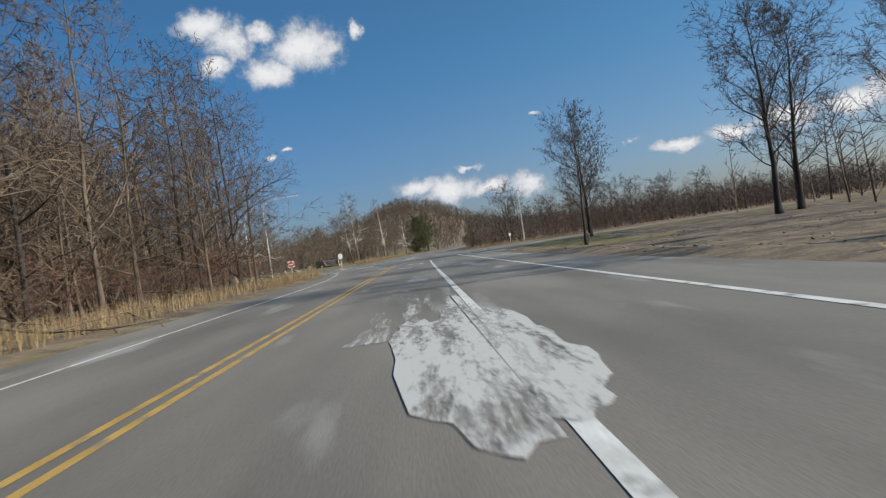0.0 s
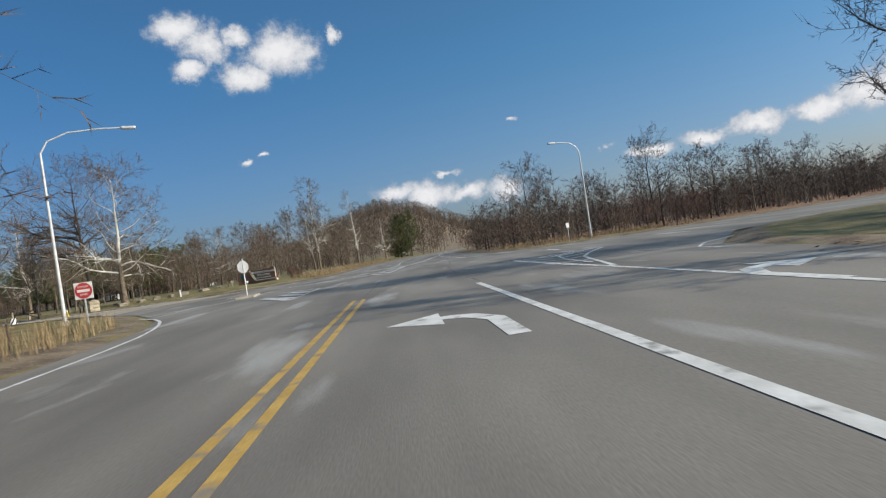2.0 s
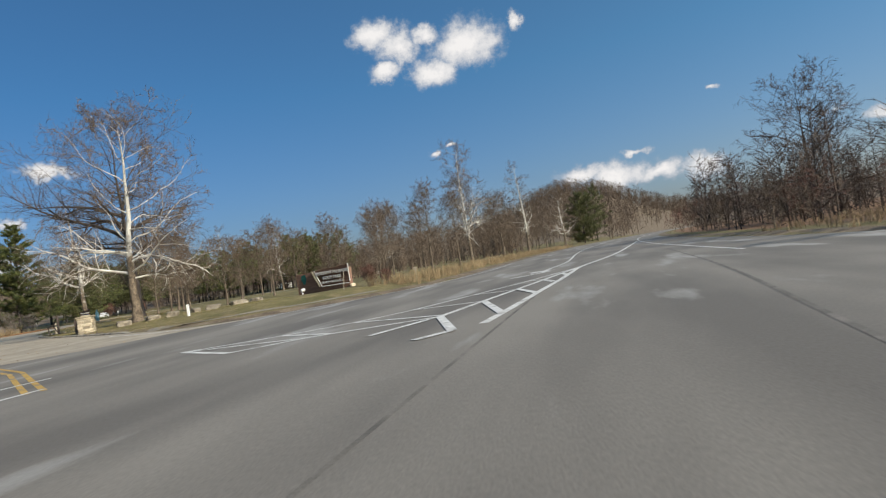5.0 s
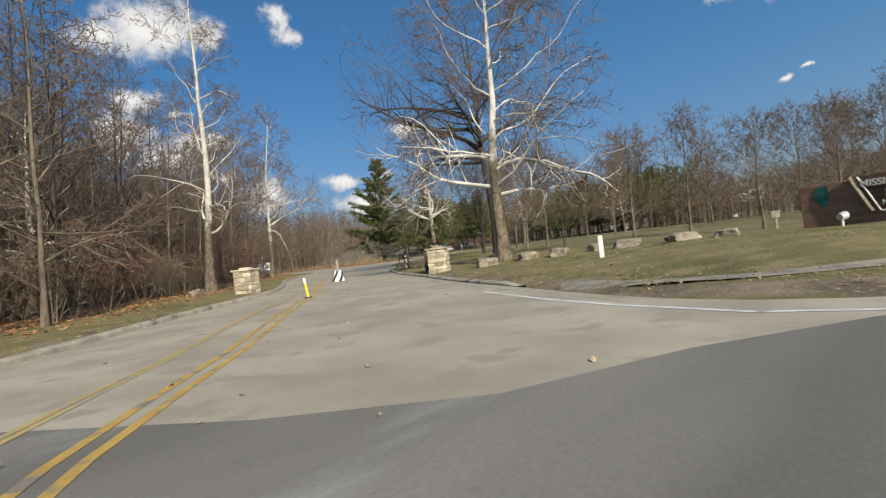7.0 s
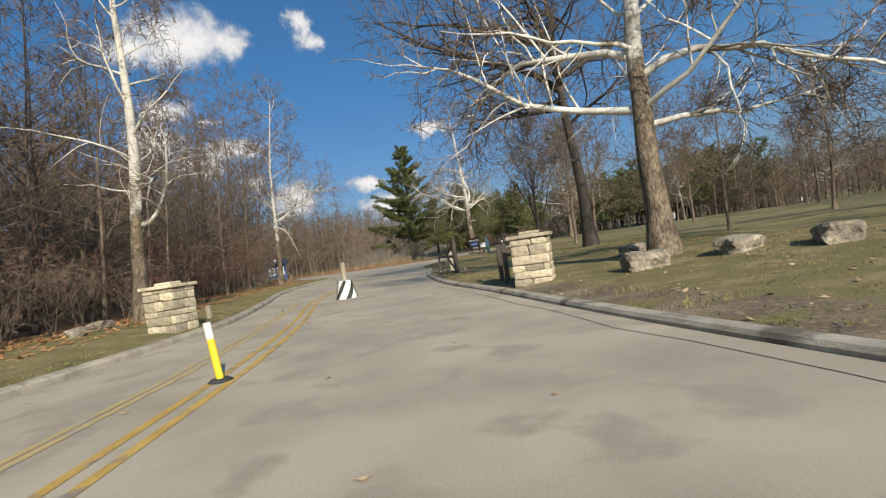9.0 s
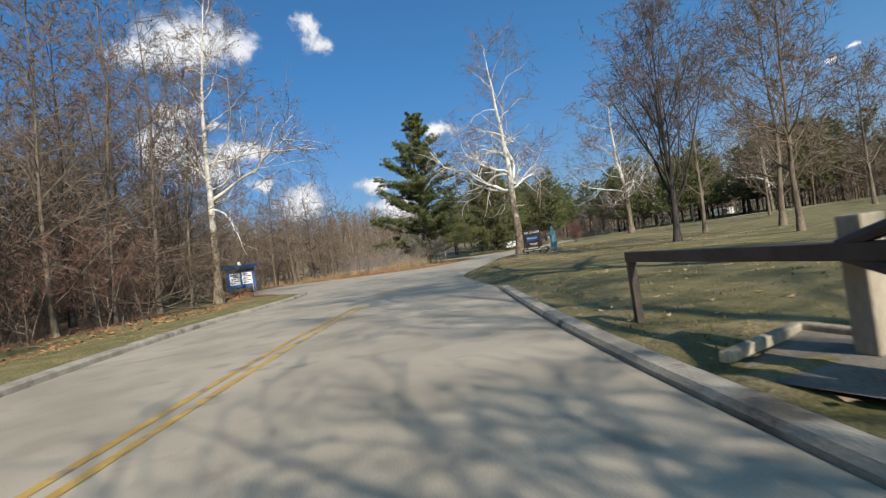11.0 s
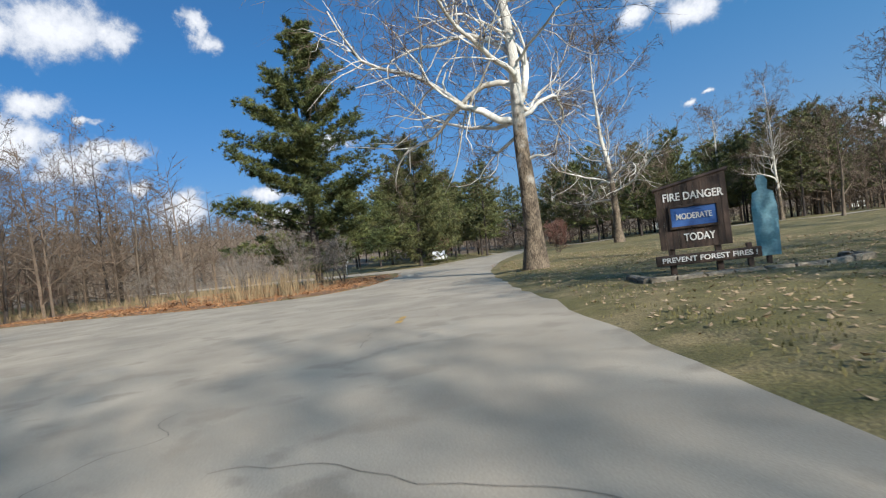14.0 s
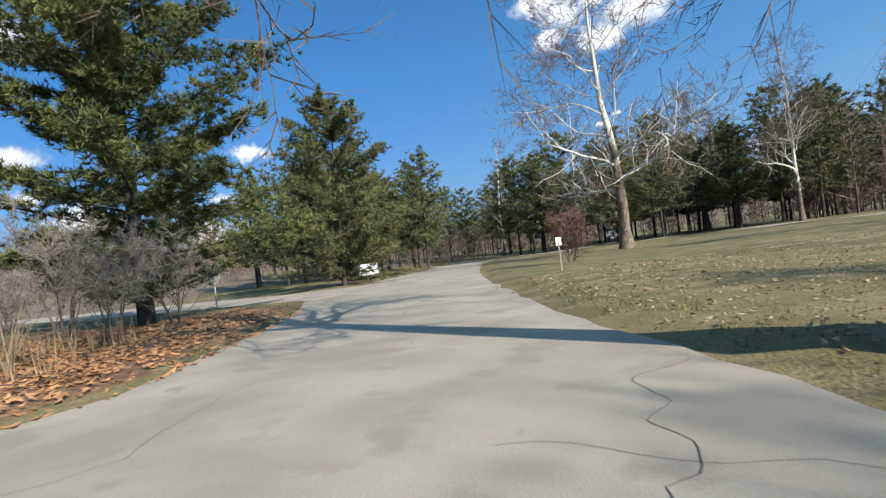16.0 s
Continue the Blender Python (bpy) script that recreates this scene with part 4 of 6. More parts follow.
def far_woods(name, n, place, tall, seed, mat, label, sprays=26, thick=0.05):
    """Woods too far to tell their trees apart: trunks with ascending sprays."""
    g, v, f = random.Random(seed), [], []
    for _ in range(n):
        x, y = place(g)
        d = np.float64(edge_distance(x, y))
        z = float(ground_height(np.float64(x), np.float64(y), d)) - 0.3
        h = g.uniform(*tall)
        o = Vector((x, y, z))
        top = o + Vector((g.gauss(0, 0.03) * h, g.gauss(0, 0.03) * h, h * 0.92))
        r = h * 0.011

        def spike(a, b, w):
            k = len(v)
            s = (b - a).cross(Vector((g.gauss(0, 1), g.gauss(0, 1), 0.3))).normalized() * w
            t = (b - a).normalized().cross(s)
            v.extend((a + s, a - s * 0.5 + t * 0.8, a - s * 0.5 - t * 0.8, b))
            f.extend(((k, k + 1, k + 3), (k + 1, k + 2, k + 3), (k + 2, k, k + 3)))

        def sliver(a, b, w):
            k = len(v)
            s = (b - a).cross(Vector((g.gauss(0, 1), g.gauss(0, 1), g.gauss(0, 1)))).normalized() * w
            v.extend((a + s, a - s, b))
            f.append((k, k + 1, k + 2))

        spike(o, top, r)
        for i in range(sprays):
            q = g.uniform(0.05, 0.97)
            a = o.lerp(top, q)
            az = g.random() * math.tau
            ln = h * g.uniform(0.16, 0.32) * (1.1 - 0.6 * q)
            b = a + Vector((math.cos(az), math.sin(az), g.uniform(0.1, 1.3))).normalized() * ln
            sliver(a, b, thick * h / 15)
            for _ in range(4):
                c = a.lerp(b, g.uniform(0.3, 0.9))
                e = c + ((b - a).normalized() + Vector((g.gauss(0, 0.5), g.gauss(0, 0.5), g.gauss(0.1, 0.4)))).normalized() * ln * g.uniform(0.35, 0.7)
                sliver(c, e, thick * 0.6 * h / 15)
    return tagged(mesh_object(name, v, f, mat), label, "woods", kind="stuff")


def around(cx, cy, sx, sy, ok=lambda x, y: True):
    def pick(g):
        while True:
            x, y = g.gauss(cx, sx), g.gauss(cy, sy)
            if ok(x, y):
                return x, y
    return pick


def within(x0, x1, y0, y1, ok=lambda x, y: True):
    def pick(g):
        while True:
            x, y = g.uniform(x0, x1), g.uniform(y0, y1)
            if ok(x, y):
                return x, y
    return pick


far_woods("far_woods", 2200, around(-10, 600, 95, 85, lambda x, y: y > 340), (13, 18), 61, TWIG, "bare brown winter woods covering the distant hill", 12, 0.15)
far_woods("far_woods", 1100, around(120, 800, 150, 110), (14, 19), 62, TWIG, "bare woods on the far ridge", 10, 0.28)
far_woods("far_woods", 1100, around(-370, 260, 110, 130, lambda x, y: x < -175), (13, 18), 63, TWIG, "bare woods on the ridge behind the park", 16, 0.11)
far_woods("far_woods", 520, within(-66, -20, -20, 60, lambda x, y: x < -20), (13, 20), 64, TWIG, "dense bare woods deeper behind the roadside trees", 34, 0.06)
far_woods("far_woods", 460, within(-165, -30, 40, 128, lambda x, y: woods_side(x, y) > 8), (13, 19), 65, TWIG, "dense bare woods behind the entrance road", 34, 0.06)
far_woods("far_woods", 1250, within(14, 150, 96, 300, lambda x, y: x - bend(y) > 14 and 98 + 0.08 * x < y < 150 + 0.5 * x), (4, 9), 66, TWIG_DARK, "thick bare scrub and trees beyond the side road", 34, 0.07)
far_woods("far_woods", 240, within(40, 150, -10, 78, lambda x, y: y < 66 + 0.1 * x), (9, 14), 67, TWIG, "bare woods beside the side road", 30, 0.06)
far_woods("far_woods", 620, within(-190, 30, 262, 430, lambda x, y: x < -10 + bend(y) and edge_distance(x, y) > 3), (11, 16), 68, TWIG, "bare woods at the back of the lawn", 26, 0.08)
far_woods("far_woods", 560, within(-270, -122, 128, 330, lambda x, y: (x < -160 or y < 150) and edge_distance(x, y) > 4), (8, 14), 69, TWIG, "bare woods beyond the branch road", 26, 0.08)
far_woods("far_woods", 130, within(-150, -108, 112, 150, lambda x, y: edge_distance(x, y) > 3), (8, 14), 70, TWIG, "bare young woods behind the parking pad", 34, 0.05)
far_woods("far_woods", 260, within(-76, -14, 206, 264), (9, 14), 71, TWIG, "bare woods along the back road of the park", 34, 0.06)

# added brush in dark twig colour, stands in for the darkness under the pine canopy
far_woods("far_woods", 260, within(-165, -66, 226, 262), (4, 8), 72, TWIG_DARK, "dark brush added to darken the gaps behind the pine trunks", 30, 0.10)

# pines
big_pine = conifer_thing("white_pine", conifer(501, 20.5, 0.36, 7.8, 0.05, 170, 0.82, 22, 0.07, 1.15, 0.68), NEEDLE, "large dark green white pine with layered boughs")
put(big_pine, -101.3, 153.1)
pine_a = conifer_thing("white_pine", conifer(511, 14.0, 0.22, 6.0, 0.03, 75, 0.95, 16, 0.09, 1.0, 0.5), NEEDLE_OLIVE, "olive green pine at the edge of the grove")
put(pine_a, -106.6, 171.0)
pine_b = conifer_thing("white_pine", conifer(523, 15.0, 0.20, 5.0, 0.27, 17, 1.5, 8, 0.12, 1.5, 0.55), NEEDLE_OLIVE, "tall pine of the grove with bare lower trunk")
put(pine_b, -118, 200, 20)
pine_c = conifer_thing("white_pine", conifer(537, 14.0, 0.20, 5.4, 0.22, 17, 1.5, 8, 0.12, 1.5, 0.5), NEEDLE, "broad pine of the grove with bare lower trunk")
put(pine_c, -124, 207, 50)
scatter(56, -160, -74, 192, 262, lambda x, y: y > 204 and abs(y - 222 + 0.10 * (x + 90)) < 27 and off_road(x, y, 4), [pine_b, pine_c], 3.6, (0.78, 1.1), 12)
scatter(7, -80, -62, 208, 228, lambda x, y: True, [pine_b, pine_c], 3.6, (0.8, 1.05), 14)
scatter(14, -135, -112, 182, 205, lambda x, y: off_road(x, y, 4), [pine_b, pine_c], 3.6, (0.75, 1.0), 13)
put(pine_b, 6.3, 270, 0, 1.25)
put(pine_a, 2.0, 262, 0, 1.2)


# ---------------------------------------------------------------- road markings
def marking(name, pts, width, mat, parent, z=0.006, step=2.0, smooth=True):
    line = smooth_line(pts, step) if smooth and len(pts) > 2 else [Vector(p) for p in pts]
    l, r = strip(line, width)
    n = len(line)
    return mesh_object(name, [(p.x, p.y, z) for p in l] + [(p.x, p.y, z) for p in r], [(i, n + i, n + i + 1, i + 1) for i in range(n - 1)], mat, parent)


for x in (0.0, -0.29):
    marking("centre_line", [(x, -80), (x, 0), (x, 59.8)], 0.12, YELLOW_PAINT, highway)
marking("lane_line", [(3.6, -80), (3.6, 0), (3.5, 40), (3.55, 59.3)], 0.17, WHITE_PAINT, highway)
marking("edge_line", [(7.1, -80), (7.1, 0), (7.15, 40), (7.2, 66), (7.4, 72.2)], 0.16, WHITE_PAINT, highway)
marking("edge_line", [(-3.82, -80), (-3.82, 10), (-3.9, 35), (-4.7, 46), (-5.4, 53), (-6.2, 58.5), (-7.6, 63.1), (-9.4, 67.0), (-11.9, 70.6)], 0.12, WHITE_PAINT, highway)
marking("edge_line", [(11.0, 58.6), (11.2, 60.2), (12.3, 61.8), (14.6, 63.6)], 0.12, WHITE_PAINT, highway)
marking("edge_line", [(7.6, 96), (7.6, 110)] + [(7.6 + bend(y), y) for y in FAR_Y[1:]], 0.14, WHITE_PAINT, highway)
marking("lane_line", [(0.0, 101)] + [(0.9 + bend(y), y) for y in FAR_Y], 0.14, WHITE_PAINT, highway)
marking("edge_line", [(-22.0, 97.0), (-19.2, 95.6), (-17.2, 94.8), (-15.0, 94.2), (-13.2, 94.5), (-11.6, 95.6), (-10.3, 97.0), (-7.2, 103), (-5.3, 112), (-4.8, 125)], 0.12, WHITE_PAINT, highway)
line = smooth_line([(-122, 206), (-104, 203.5), (-72, 199), (-40, 197), (-12, 202)], 1.5)
l_, r_ = strip(line, 3.0)
v_ = [(p.x, p.y, float(ground_height(np.float64(p.x), np.float64(p.y), np.float64(edge_distance(p.x, p.y)))) + 0.05) for p in l_ + r_]
n_ = len(line)
tagged(mesh_object("road", v_, [(i, n_ + i, n_ + i + 1, i + 1) for i in range(n_ - 1)], PALE_ROAD), "pale park road along the back of the lawn", "road", kind="structure")
# painted island that splits the entrance from the highway
layer = 0.008
APEX = (1.72, 99.97)
for pts, w_ in (([(-7.45, 85.19), (-5.8, 85.85), (-4.69, 86.43), (-3.71, 87.2), (-2.74, 88.42), (-1.55, 91.08), (-0.22, 94.31), APEX], 0.13), ([APEX, (1.16, 93.0), (0.78, 89.36), (0.4, 85.45), (0.21, 83.77)], 0.19), ([APEX, (4.4, 115.0), (8.6, 150.0)], 0.22)):
    marking("island_outline", pts, w_, WHITE_PAINT, highway, 0.006)
for pts, w_ in (([(-7.45, 85.19), (-5.22, 83.93)], 0.16), ([(-5.22, 83.93), (-3.97, 84.95), (-3.45, 85.15), (-1.17, 85.84)], 0.16), ([(-1.17, 85.84), (-0.64, 88.43), (-0.07, 91.16), APEX], 0.18), ([(-7.3, 85.15), (-3.95, 84.93)], 0.12), ([(-5.3, 86.06), (-3.54, 85.19)], 0.14),
                ([(-3.72, 87.0), (-1.22, 86.1)], 0.15), ([(-2.74, 88.42), (-0.66, 88.36)], 0.15), ([(-1.55, 91.08), (-0.08, 91.0)], 0.17), ([(-0.22, 94.4), (0.46, 94.2)], 0.17), ([(0.6, 97.0), (1.05, 96.8)], 0.17),
                ([(-1.17, 85.84), (-2.05, 83.88)], 0.17), ([(-1.17, 85.84), (-0.24, 83.23)], 0.18), ([(-0.24, 83.23), (-0.75, 82.6)], 0.18), ([(-0.62, 88.3), (0.36, 85.0)], 0.18), ([(-0.07, 91.1), (0.72, 88.8)], 0.18), ([(0.46, 94.2), (0.98, 92.35)], 0.18), ([(1.05, 96.8), (1.3, 95.2)], 0.16)):
    layer += 0.0006
    marking("island_stripe", pts, w_, WHITE_PAINT, highway, layer, smooth=False)
# island by the stop sign
marking("island_outline", [(-3.61, 66.2), (-3.47, 69.0), (-3.54, 71.2), (-3.46, 74.7)], 0.13, WHITE_PAINT, highway, 0.006)
marking("island_outline", [(-3.46, 74.6), (-4.36, 74.9), (-6.24, 76.5)], 0.12, WHITE_PAINT, highway, 0.007)
for pts, w_ in (([(-3.61, 66.2), (-6.0, 71.4)], 0.30), ([(-3.7, 67.5), (-5.9, 71.3)], 0.42), ([(-3.5, 69.1), (-5.2, 72.2)], 0.42), ([(-3.55, 71.3), (-5.1, 74.1)], 0.40)):
    layer += 0.0006
    marking("island_stripe", pts, w_, WHITE_PAINT, highway, layer, smooth=False)
for pts in ([(-12.0, 71.0), (-9.5, 73.9), (-8.1, 75.0)], [(-8.1, 77.9), (-7.95, 80.0), (-7.75, 82.0)], [(-10.4, 79.8), (-9.7, 81.8), (-9.3, 83.4)]):
    marking("stop_bar", pts, 0.16, WHITE_PAINT, highway, 0.008, smooth=False)
# island at the side road
marking("island_outline", [(7.14, 70.9), (9.3, 71.05), (10.5, 71.3), (12.3, 71.8)], 0.16, WHITE_PAINT, highway, 0.006)
marking("island_outline", [(12.3, 71.8), (11.4, 70.2), (10.0, 67.65), (8.96, 65.2), (7.9, 60.5), (7.3, 57.8)], 0.16, WHITE_PAINT, highway, 0.0066)
marking("island_outline", [(7.14, 70.9), (7.1, 67.8), (7.08, 65.5), (7.0, 63.2), (7.2, 57.8)], 0.16, WHITE_PAINT, highway, 0.0072)
for pts, w_ in (([(7.3, 70.6), (8.14, 69.7), (8.83, 68.5), (8.39, 66.5), (8.0, 64.6), (7.6, 60.5)], 0.14), ([(8.14, 69.7), (9.29, 71.0)], 0.3), ([(8.66, 69.0), (10.47, 71.2)], 0.34), ([(8.83, 68.5), (11.65, 71.6)], 0.26), ([(8.83, 68.5), (11.0, 69.6)], 0.18), ([(7.2, 67.9), (8.39, 66.5)], 0.16), ([(8.39, 66.5), (9.7, 67.4)], 0.26), ([(7.08, 65.5), (7.97, 64.6)], 0.16), ([(7.97, 64.6), (8.74, 65.0)], 0.3), ([(7.1, 62.4), (7.8, 62.0), (8.3, 62.4)], 0.18)):
    layer += 0.0006
    marking("island_stripe", pts, w_, WHITE_PAINT, highway, layer, smooth=False)
marking("stop_bar", [(11.7, 78.0), (12.0, 82.0)], 0.30, WHITE_PAINT, highway, 0.008, smooth=False)
ARROW = [(0.75, -1.6), (1.05, -1.6), (1.05, 0.2), (0.7, 1.05), (0.3, 1.3), (0.1, 1.32), (0.1, 1.9), (-0.85, 1.05), (0.1, 0.3), (0.1, 0.9), (0.45, 0.75), (0.75, 0.1)]


def turn_arrow(x, y, turn, flip, parent):
    c, s_ = math.cos(radians(turn)), math.sin(radians(turn))
    pts = [((-px_ if flip else px_), py_) for px_, py_ in ARROW]
    return flat("turn_arrow", [(x + px_ * c - py_ * s_, y + px_ * s_ + py_ * c) for px_, py_ in pts], 0.007, WHITE_PAINT, parent)


turn_arrow(1.75, 51.0, 0, False, highway)
turn_arrow(8.1, 51.2, 0, True, highway)
turn_arrow(-0.8, 100.0, -42, False, highway)

# entrance road lines
MID = [(-7.6, 81.7), (-9.8, 83.2), (-12.7, 85.2), (-17.3, 87.7), (-20.9, 90.3), (-26.9, 94.3), (-30.7, 97.1), (-35.5, 100.2), (-42.5, 104.3), (-50.2, 110.2), (-53.7, 113.2), (-56.6, 115.8)]
for side_ in (0.13, -0.13):
    l_, r_ = strip(smooth_line(MID, 2.0), abs(side_) * 2)
    marking("centre_line", [tuple(p) for p in (l_ if side_ > 0 else r_)], 0.11, YELLOW_PAINT, entrance, smooth=False)
for shift_ in (0.0, 0.2):
    marking("centre_line", [(-9.2 - shift_, 81.6), (-12.6 - shift_, 83.9), (-17.7 - shift_, 86.8), (-21.6 - shift_, 89.6), (-27.5 - shift_, 93.6), (-31.4, 96.6 - shift_), (-36.2, 99.8 - shift_), (-42.9, 103.7 - shift_)], 0.10, YELLOW_FAINT, entrance)
for a_, b_ in (((-58.6, 117.5), (-59.9, 118.7)), ((-60.9, 119.6), (-62.0, 120.6)), ((-64.0, 122.3), (-64.8, 123.2)), ((-73.8, 133.6), (-74.4, 134.4))):
    marking("centre_dash", [a_, b_], 0.12, YELLOW_PAINT, entrance, smooth=False)
JOINT = material("dark_paving_joint", (0.10, 0.092, 0.082), (0.17, 0.155, 0.135), 1.5, 30, 0.9, 0.0, 0.2, spot=((0.2, 0.18, 0.16), 1.2, 0.55))
marking("paving_joint", [(3.7, 60.0), (3.72, 62), (3.75, 67.5), (4.2, 77), (5.5, 90), (6.6, 108)], 0.09, JOINT, highway, 0.003)
marking("paving_joint", [(-0.05, 60.5), (0.07, 68), (0.46, 80.4), (1.1, 96), (1.8, 108)], 0.06, JOINT, highway, 0.003)
CRACK = material("tarred_crack", (0.06, 0.05, 0.045), (0.10, 0.09, 0.08), 4, 30, 0.9)
g = random.Random(77)
for pts in (RIGHT_EDGE[3:8],):
    wob_ = [(p.x + g.gauss(0.55, 0.04), p.y - 0.75 + g.gauss(0, 0.04)) for p in smooth_line(pts, 1.2)]
    marking("crack", wob_, 0.014, CRACK, entrance, 0.004, smooth=False)
g = random.Random(91)
for x, y, way, ln in ((-72.5, 131.5, 120, 9), (-75, 137.5, 170, 6), (-79, 140.5, 95, 7), (-81, 143.5, 15, 5), (-83, 146.5, 150, 5), (-76, 133.5, 60, 4), (-84, 141.5, 100, 6), (-86, 150, 120, 8), (-70, 128, 20, 6), (-66, 123.5, 140, 8), (-80, 135, 110, 6), (-62, 119.5, 45, 5), (-88.5, 155, 60, 5), (-56, 117.5, 130, 9), (-91, 158.5, 115, 9)):
    pts, a_ = [], radians(way)
    for _ in range(int(ln * 5)):
        if edge_distance(x, y) > -0.15:
            break
        pts.append((x, y))
        a_ += g.gauss(0, 0.38) + (radians(way) - a_) * 0.30
        x, y = x + 0.22 * math.cos(a_), y + 0.22 * math.sin(a_)
    if len(pts) > 3:
        marking("crack", pts, g.uniform(0.004, 0.008), CRACK, entrance, 0.004, 0.08)
# spread salt where the turn lane opens
g = random.Random(5)
outline_ = [(3.2, 4.5), (2.5, 5.5), (2.15, 9.0), (2.25, 10.6), (2.9, 10.5), (3.1, 12.4), (3.2, 14.6), (3.4, 14.2), (3.62, 11.2), (4.1, 10.2), (4.15, 7.9), (4.2, 6.4), (4.0, 5.4), (3.7, 4.8)]
rough_ = []
for i, p in enumerate(outline_):
    q = outline_[(i + 1) % len(outline_)]
    for k in range(5):
        rough_.append((p[0] + (q[0] - p[0]) * k / 5 + g.gauss(0, 0.03), p[1] + (q[1] - p[1]) * k / 5 + g.gauss(0, 0.12)))
tagged(flat("salt_patch", rough_, 0.012, SALT, highway), "white spread of road salt")
tagged(flat("salt_streaks", [(1.5, 9), (1.7, 24), (1.6, 42), (2.6, 46), (3.5, 42), (3.45, 24), (3.5, 9)], 0.009, SALT_THIN, highway), "streaks of road salt dragged out by tyres")
tagged(flat("salt_streaks", [(-5.5, 62), (0.4, 80), (1.2, 74), (6.5, 72), (6.5, 50), (4.2, 46), (4.2, 62), (-3.0, 58)], 0.0045, SALT_THIN, highway), "faint film of road salt at the junction")


# ---------------------------------------------------------------- kerbs
def kerb(name, pts, wide, high, flip, label):
    line = smooth_line(pts, 1.0)
    prof = [(0.0, -0.08), (0.01, high - 0.04), (0.05, high), (wide - 0.04, high + 0.01), (wide, high - 0.05), (wide, -0.08)]
    v, f = [], []
    for i, p in enumerate(line):
        a, b = line[max(0, i - 1)], line[min(len(line) - 1, i + 1)]
        d = (b - a).normalized()
        nrm = Vector((d.y, -d.x)) if flip else Vector((-d.y, d.x))
        ends = 0.25 if i in (0, len(line) - 1) else 1.0
        for o, z in prof:
            q = p + nrm * o
            v.append((q.x, q.y, z * ends if z > 0 else z))
    k = len(prof)
    for i in range(len(line) - 1):
        for j in range(k - 1):
            q = (i * k + j, i * k + j + 1, (i + 1) * k + j + 1, (i + 1) * k + j)
            f.append(q if flip else q[::-1])
    return tagged(mesh_object(name, v, f, CONCRETE), label, "kerb", kind="structure")


kerb("kerb", LEFT_KERB, 0.28, 0.13, False, "worn concrete kerb along the woods side of the entrance road")
kerb("kerb", RIGHT_EDGE[4:10], 0.26, 0.08, True, "worn concrete kerb along the lawn side of the entrance road")


strip_line = smooth_line([(-20.2, 97.6), (-18.4, 97.0), (-17.0, 97.0), (-15.2, 97.4), (-13.2, 98.6), (-11.4, 100.4), (-9.6, 103.2)], 0.6)
l_, r_ = strip(strip_line, 0.55)
n_ = len(strip_line)
tagged(mesh_object("worn_strip", [(p.x, p.y, float(ground_height(np.float64(p.x), np.float64(p.y), np.float64(edge_distance(p.x, p.y)))) + 0.018) for p in l_ + r_], [(i, n_ + i, n_ + i + 1, i + 1) for i in range(n_ - 1)], GRAVEL_PALE), "worn pale gravel strip across the lawn corner", "path", kind="structure")


# ---------------------------------------------------------------- gate pillars
def stone_pillar(x, y, turn, tall, wide, label, seed):
    g = random.Random(seed)
    ob = base_empty("stone_pillar", x, y, 0.02, turn)
    bm = bmesh.new()
    box(bm, 0, 0, tall / 2 - 0.1, wide - 0.10, wide - 0.10, tall + 0.2)
    part("core", bm, MORTAR, ob)
    shapes = []
    for k in range(6):
        bm = bmesh.new()
        vs = box(bm, 0, 0, 0, 1, 1, 1)
        bmesh.ops.bevel(bm, geom=list(bm.edges), offset=0.09, segments=1, affect="EDGES")
        for vt in bm.verts:
            vt.co += Vector((g.gauss(0, 0.025), g.gauss(0, 0.03), g.gauss(0, 0.04)))
        me = bpy.data.meshes.new("stone")
        bm.to_mesh(me)
        bm.free()
        me.materials.append(STONE)
        shapes.append(me)
    z = 0.0
    while z < tall - 0.03:
        h = min(g.uniform(0.14, 0.26), tall - z)
        for f in range(4):
            u = -wide / 2
            while u < wide / 2 - 0.02:
                w_ = min(g.uniform(0.22, 0.52), wide / 2 - u)
                if wide / 2 - (u + w_) < 0.12:
                    w_ = wide / 2 - u
                st = new("stone", g.choice(shapes))
                st.parent = ob
                m = Matrix.Rotation(f * math.pi / 2, 4, "Z") @ Matrix.Translation((u + w_ / 2, -wide / 2 + 0.06 + g.uniform(-0.015, 0.012), z + h / 2))
                st.matrix_basis = m @ Matrix.Diagonal((max(0.05, w_ - 0.012), 0.17, max(0.05, h - 0.012), 1))
                u += w_
        z += h
    bm = bmesh.new()
    box(bm, 0, 0, tall + 0.05, wide + 0.18, wide + 0.18, 0.09, bevel=0.02)
    box(bm, 0, 0, tall + 0.13, wide * 0.55, wide * 0.55, 0.08, bevel=0.03)
    part("cap", bm, STONE, ob)
    return tagged(ob, label, "pillar", "gate pillars")


stone_pillar(-32.3, 105.0, 34, 1.14, 0.86, "square buff limestone gate pillar with capstone on the lawn side", 3)
stone_pillar(-39.3, 98.4, 38, 1.20, 0.86, "square buff limestone gate pillar with capstone by the woods", 4)


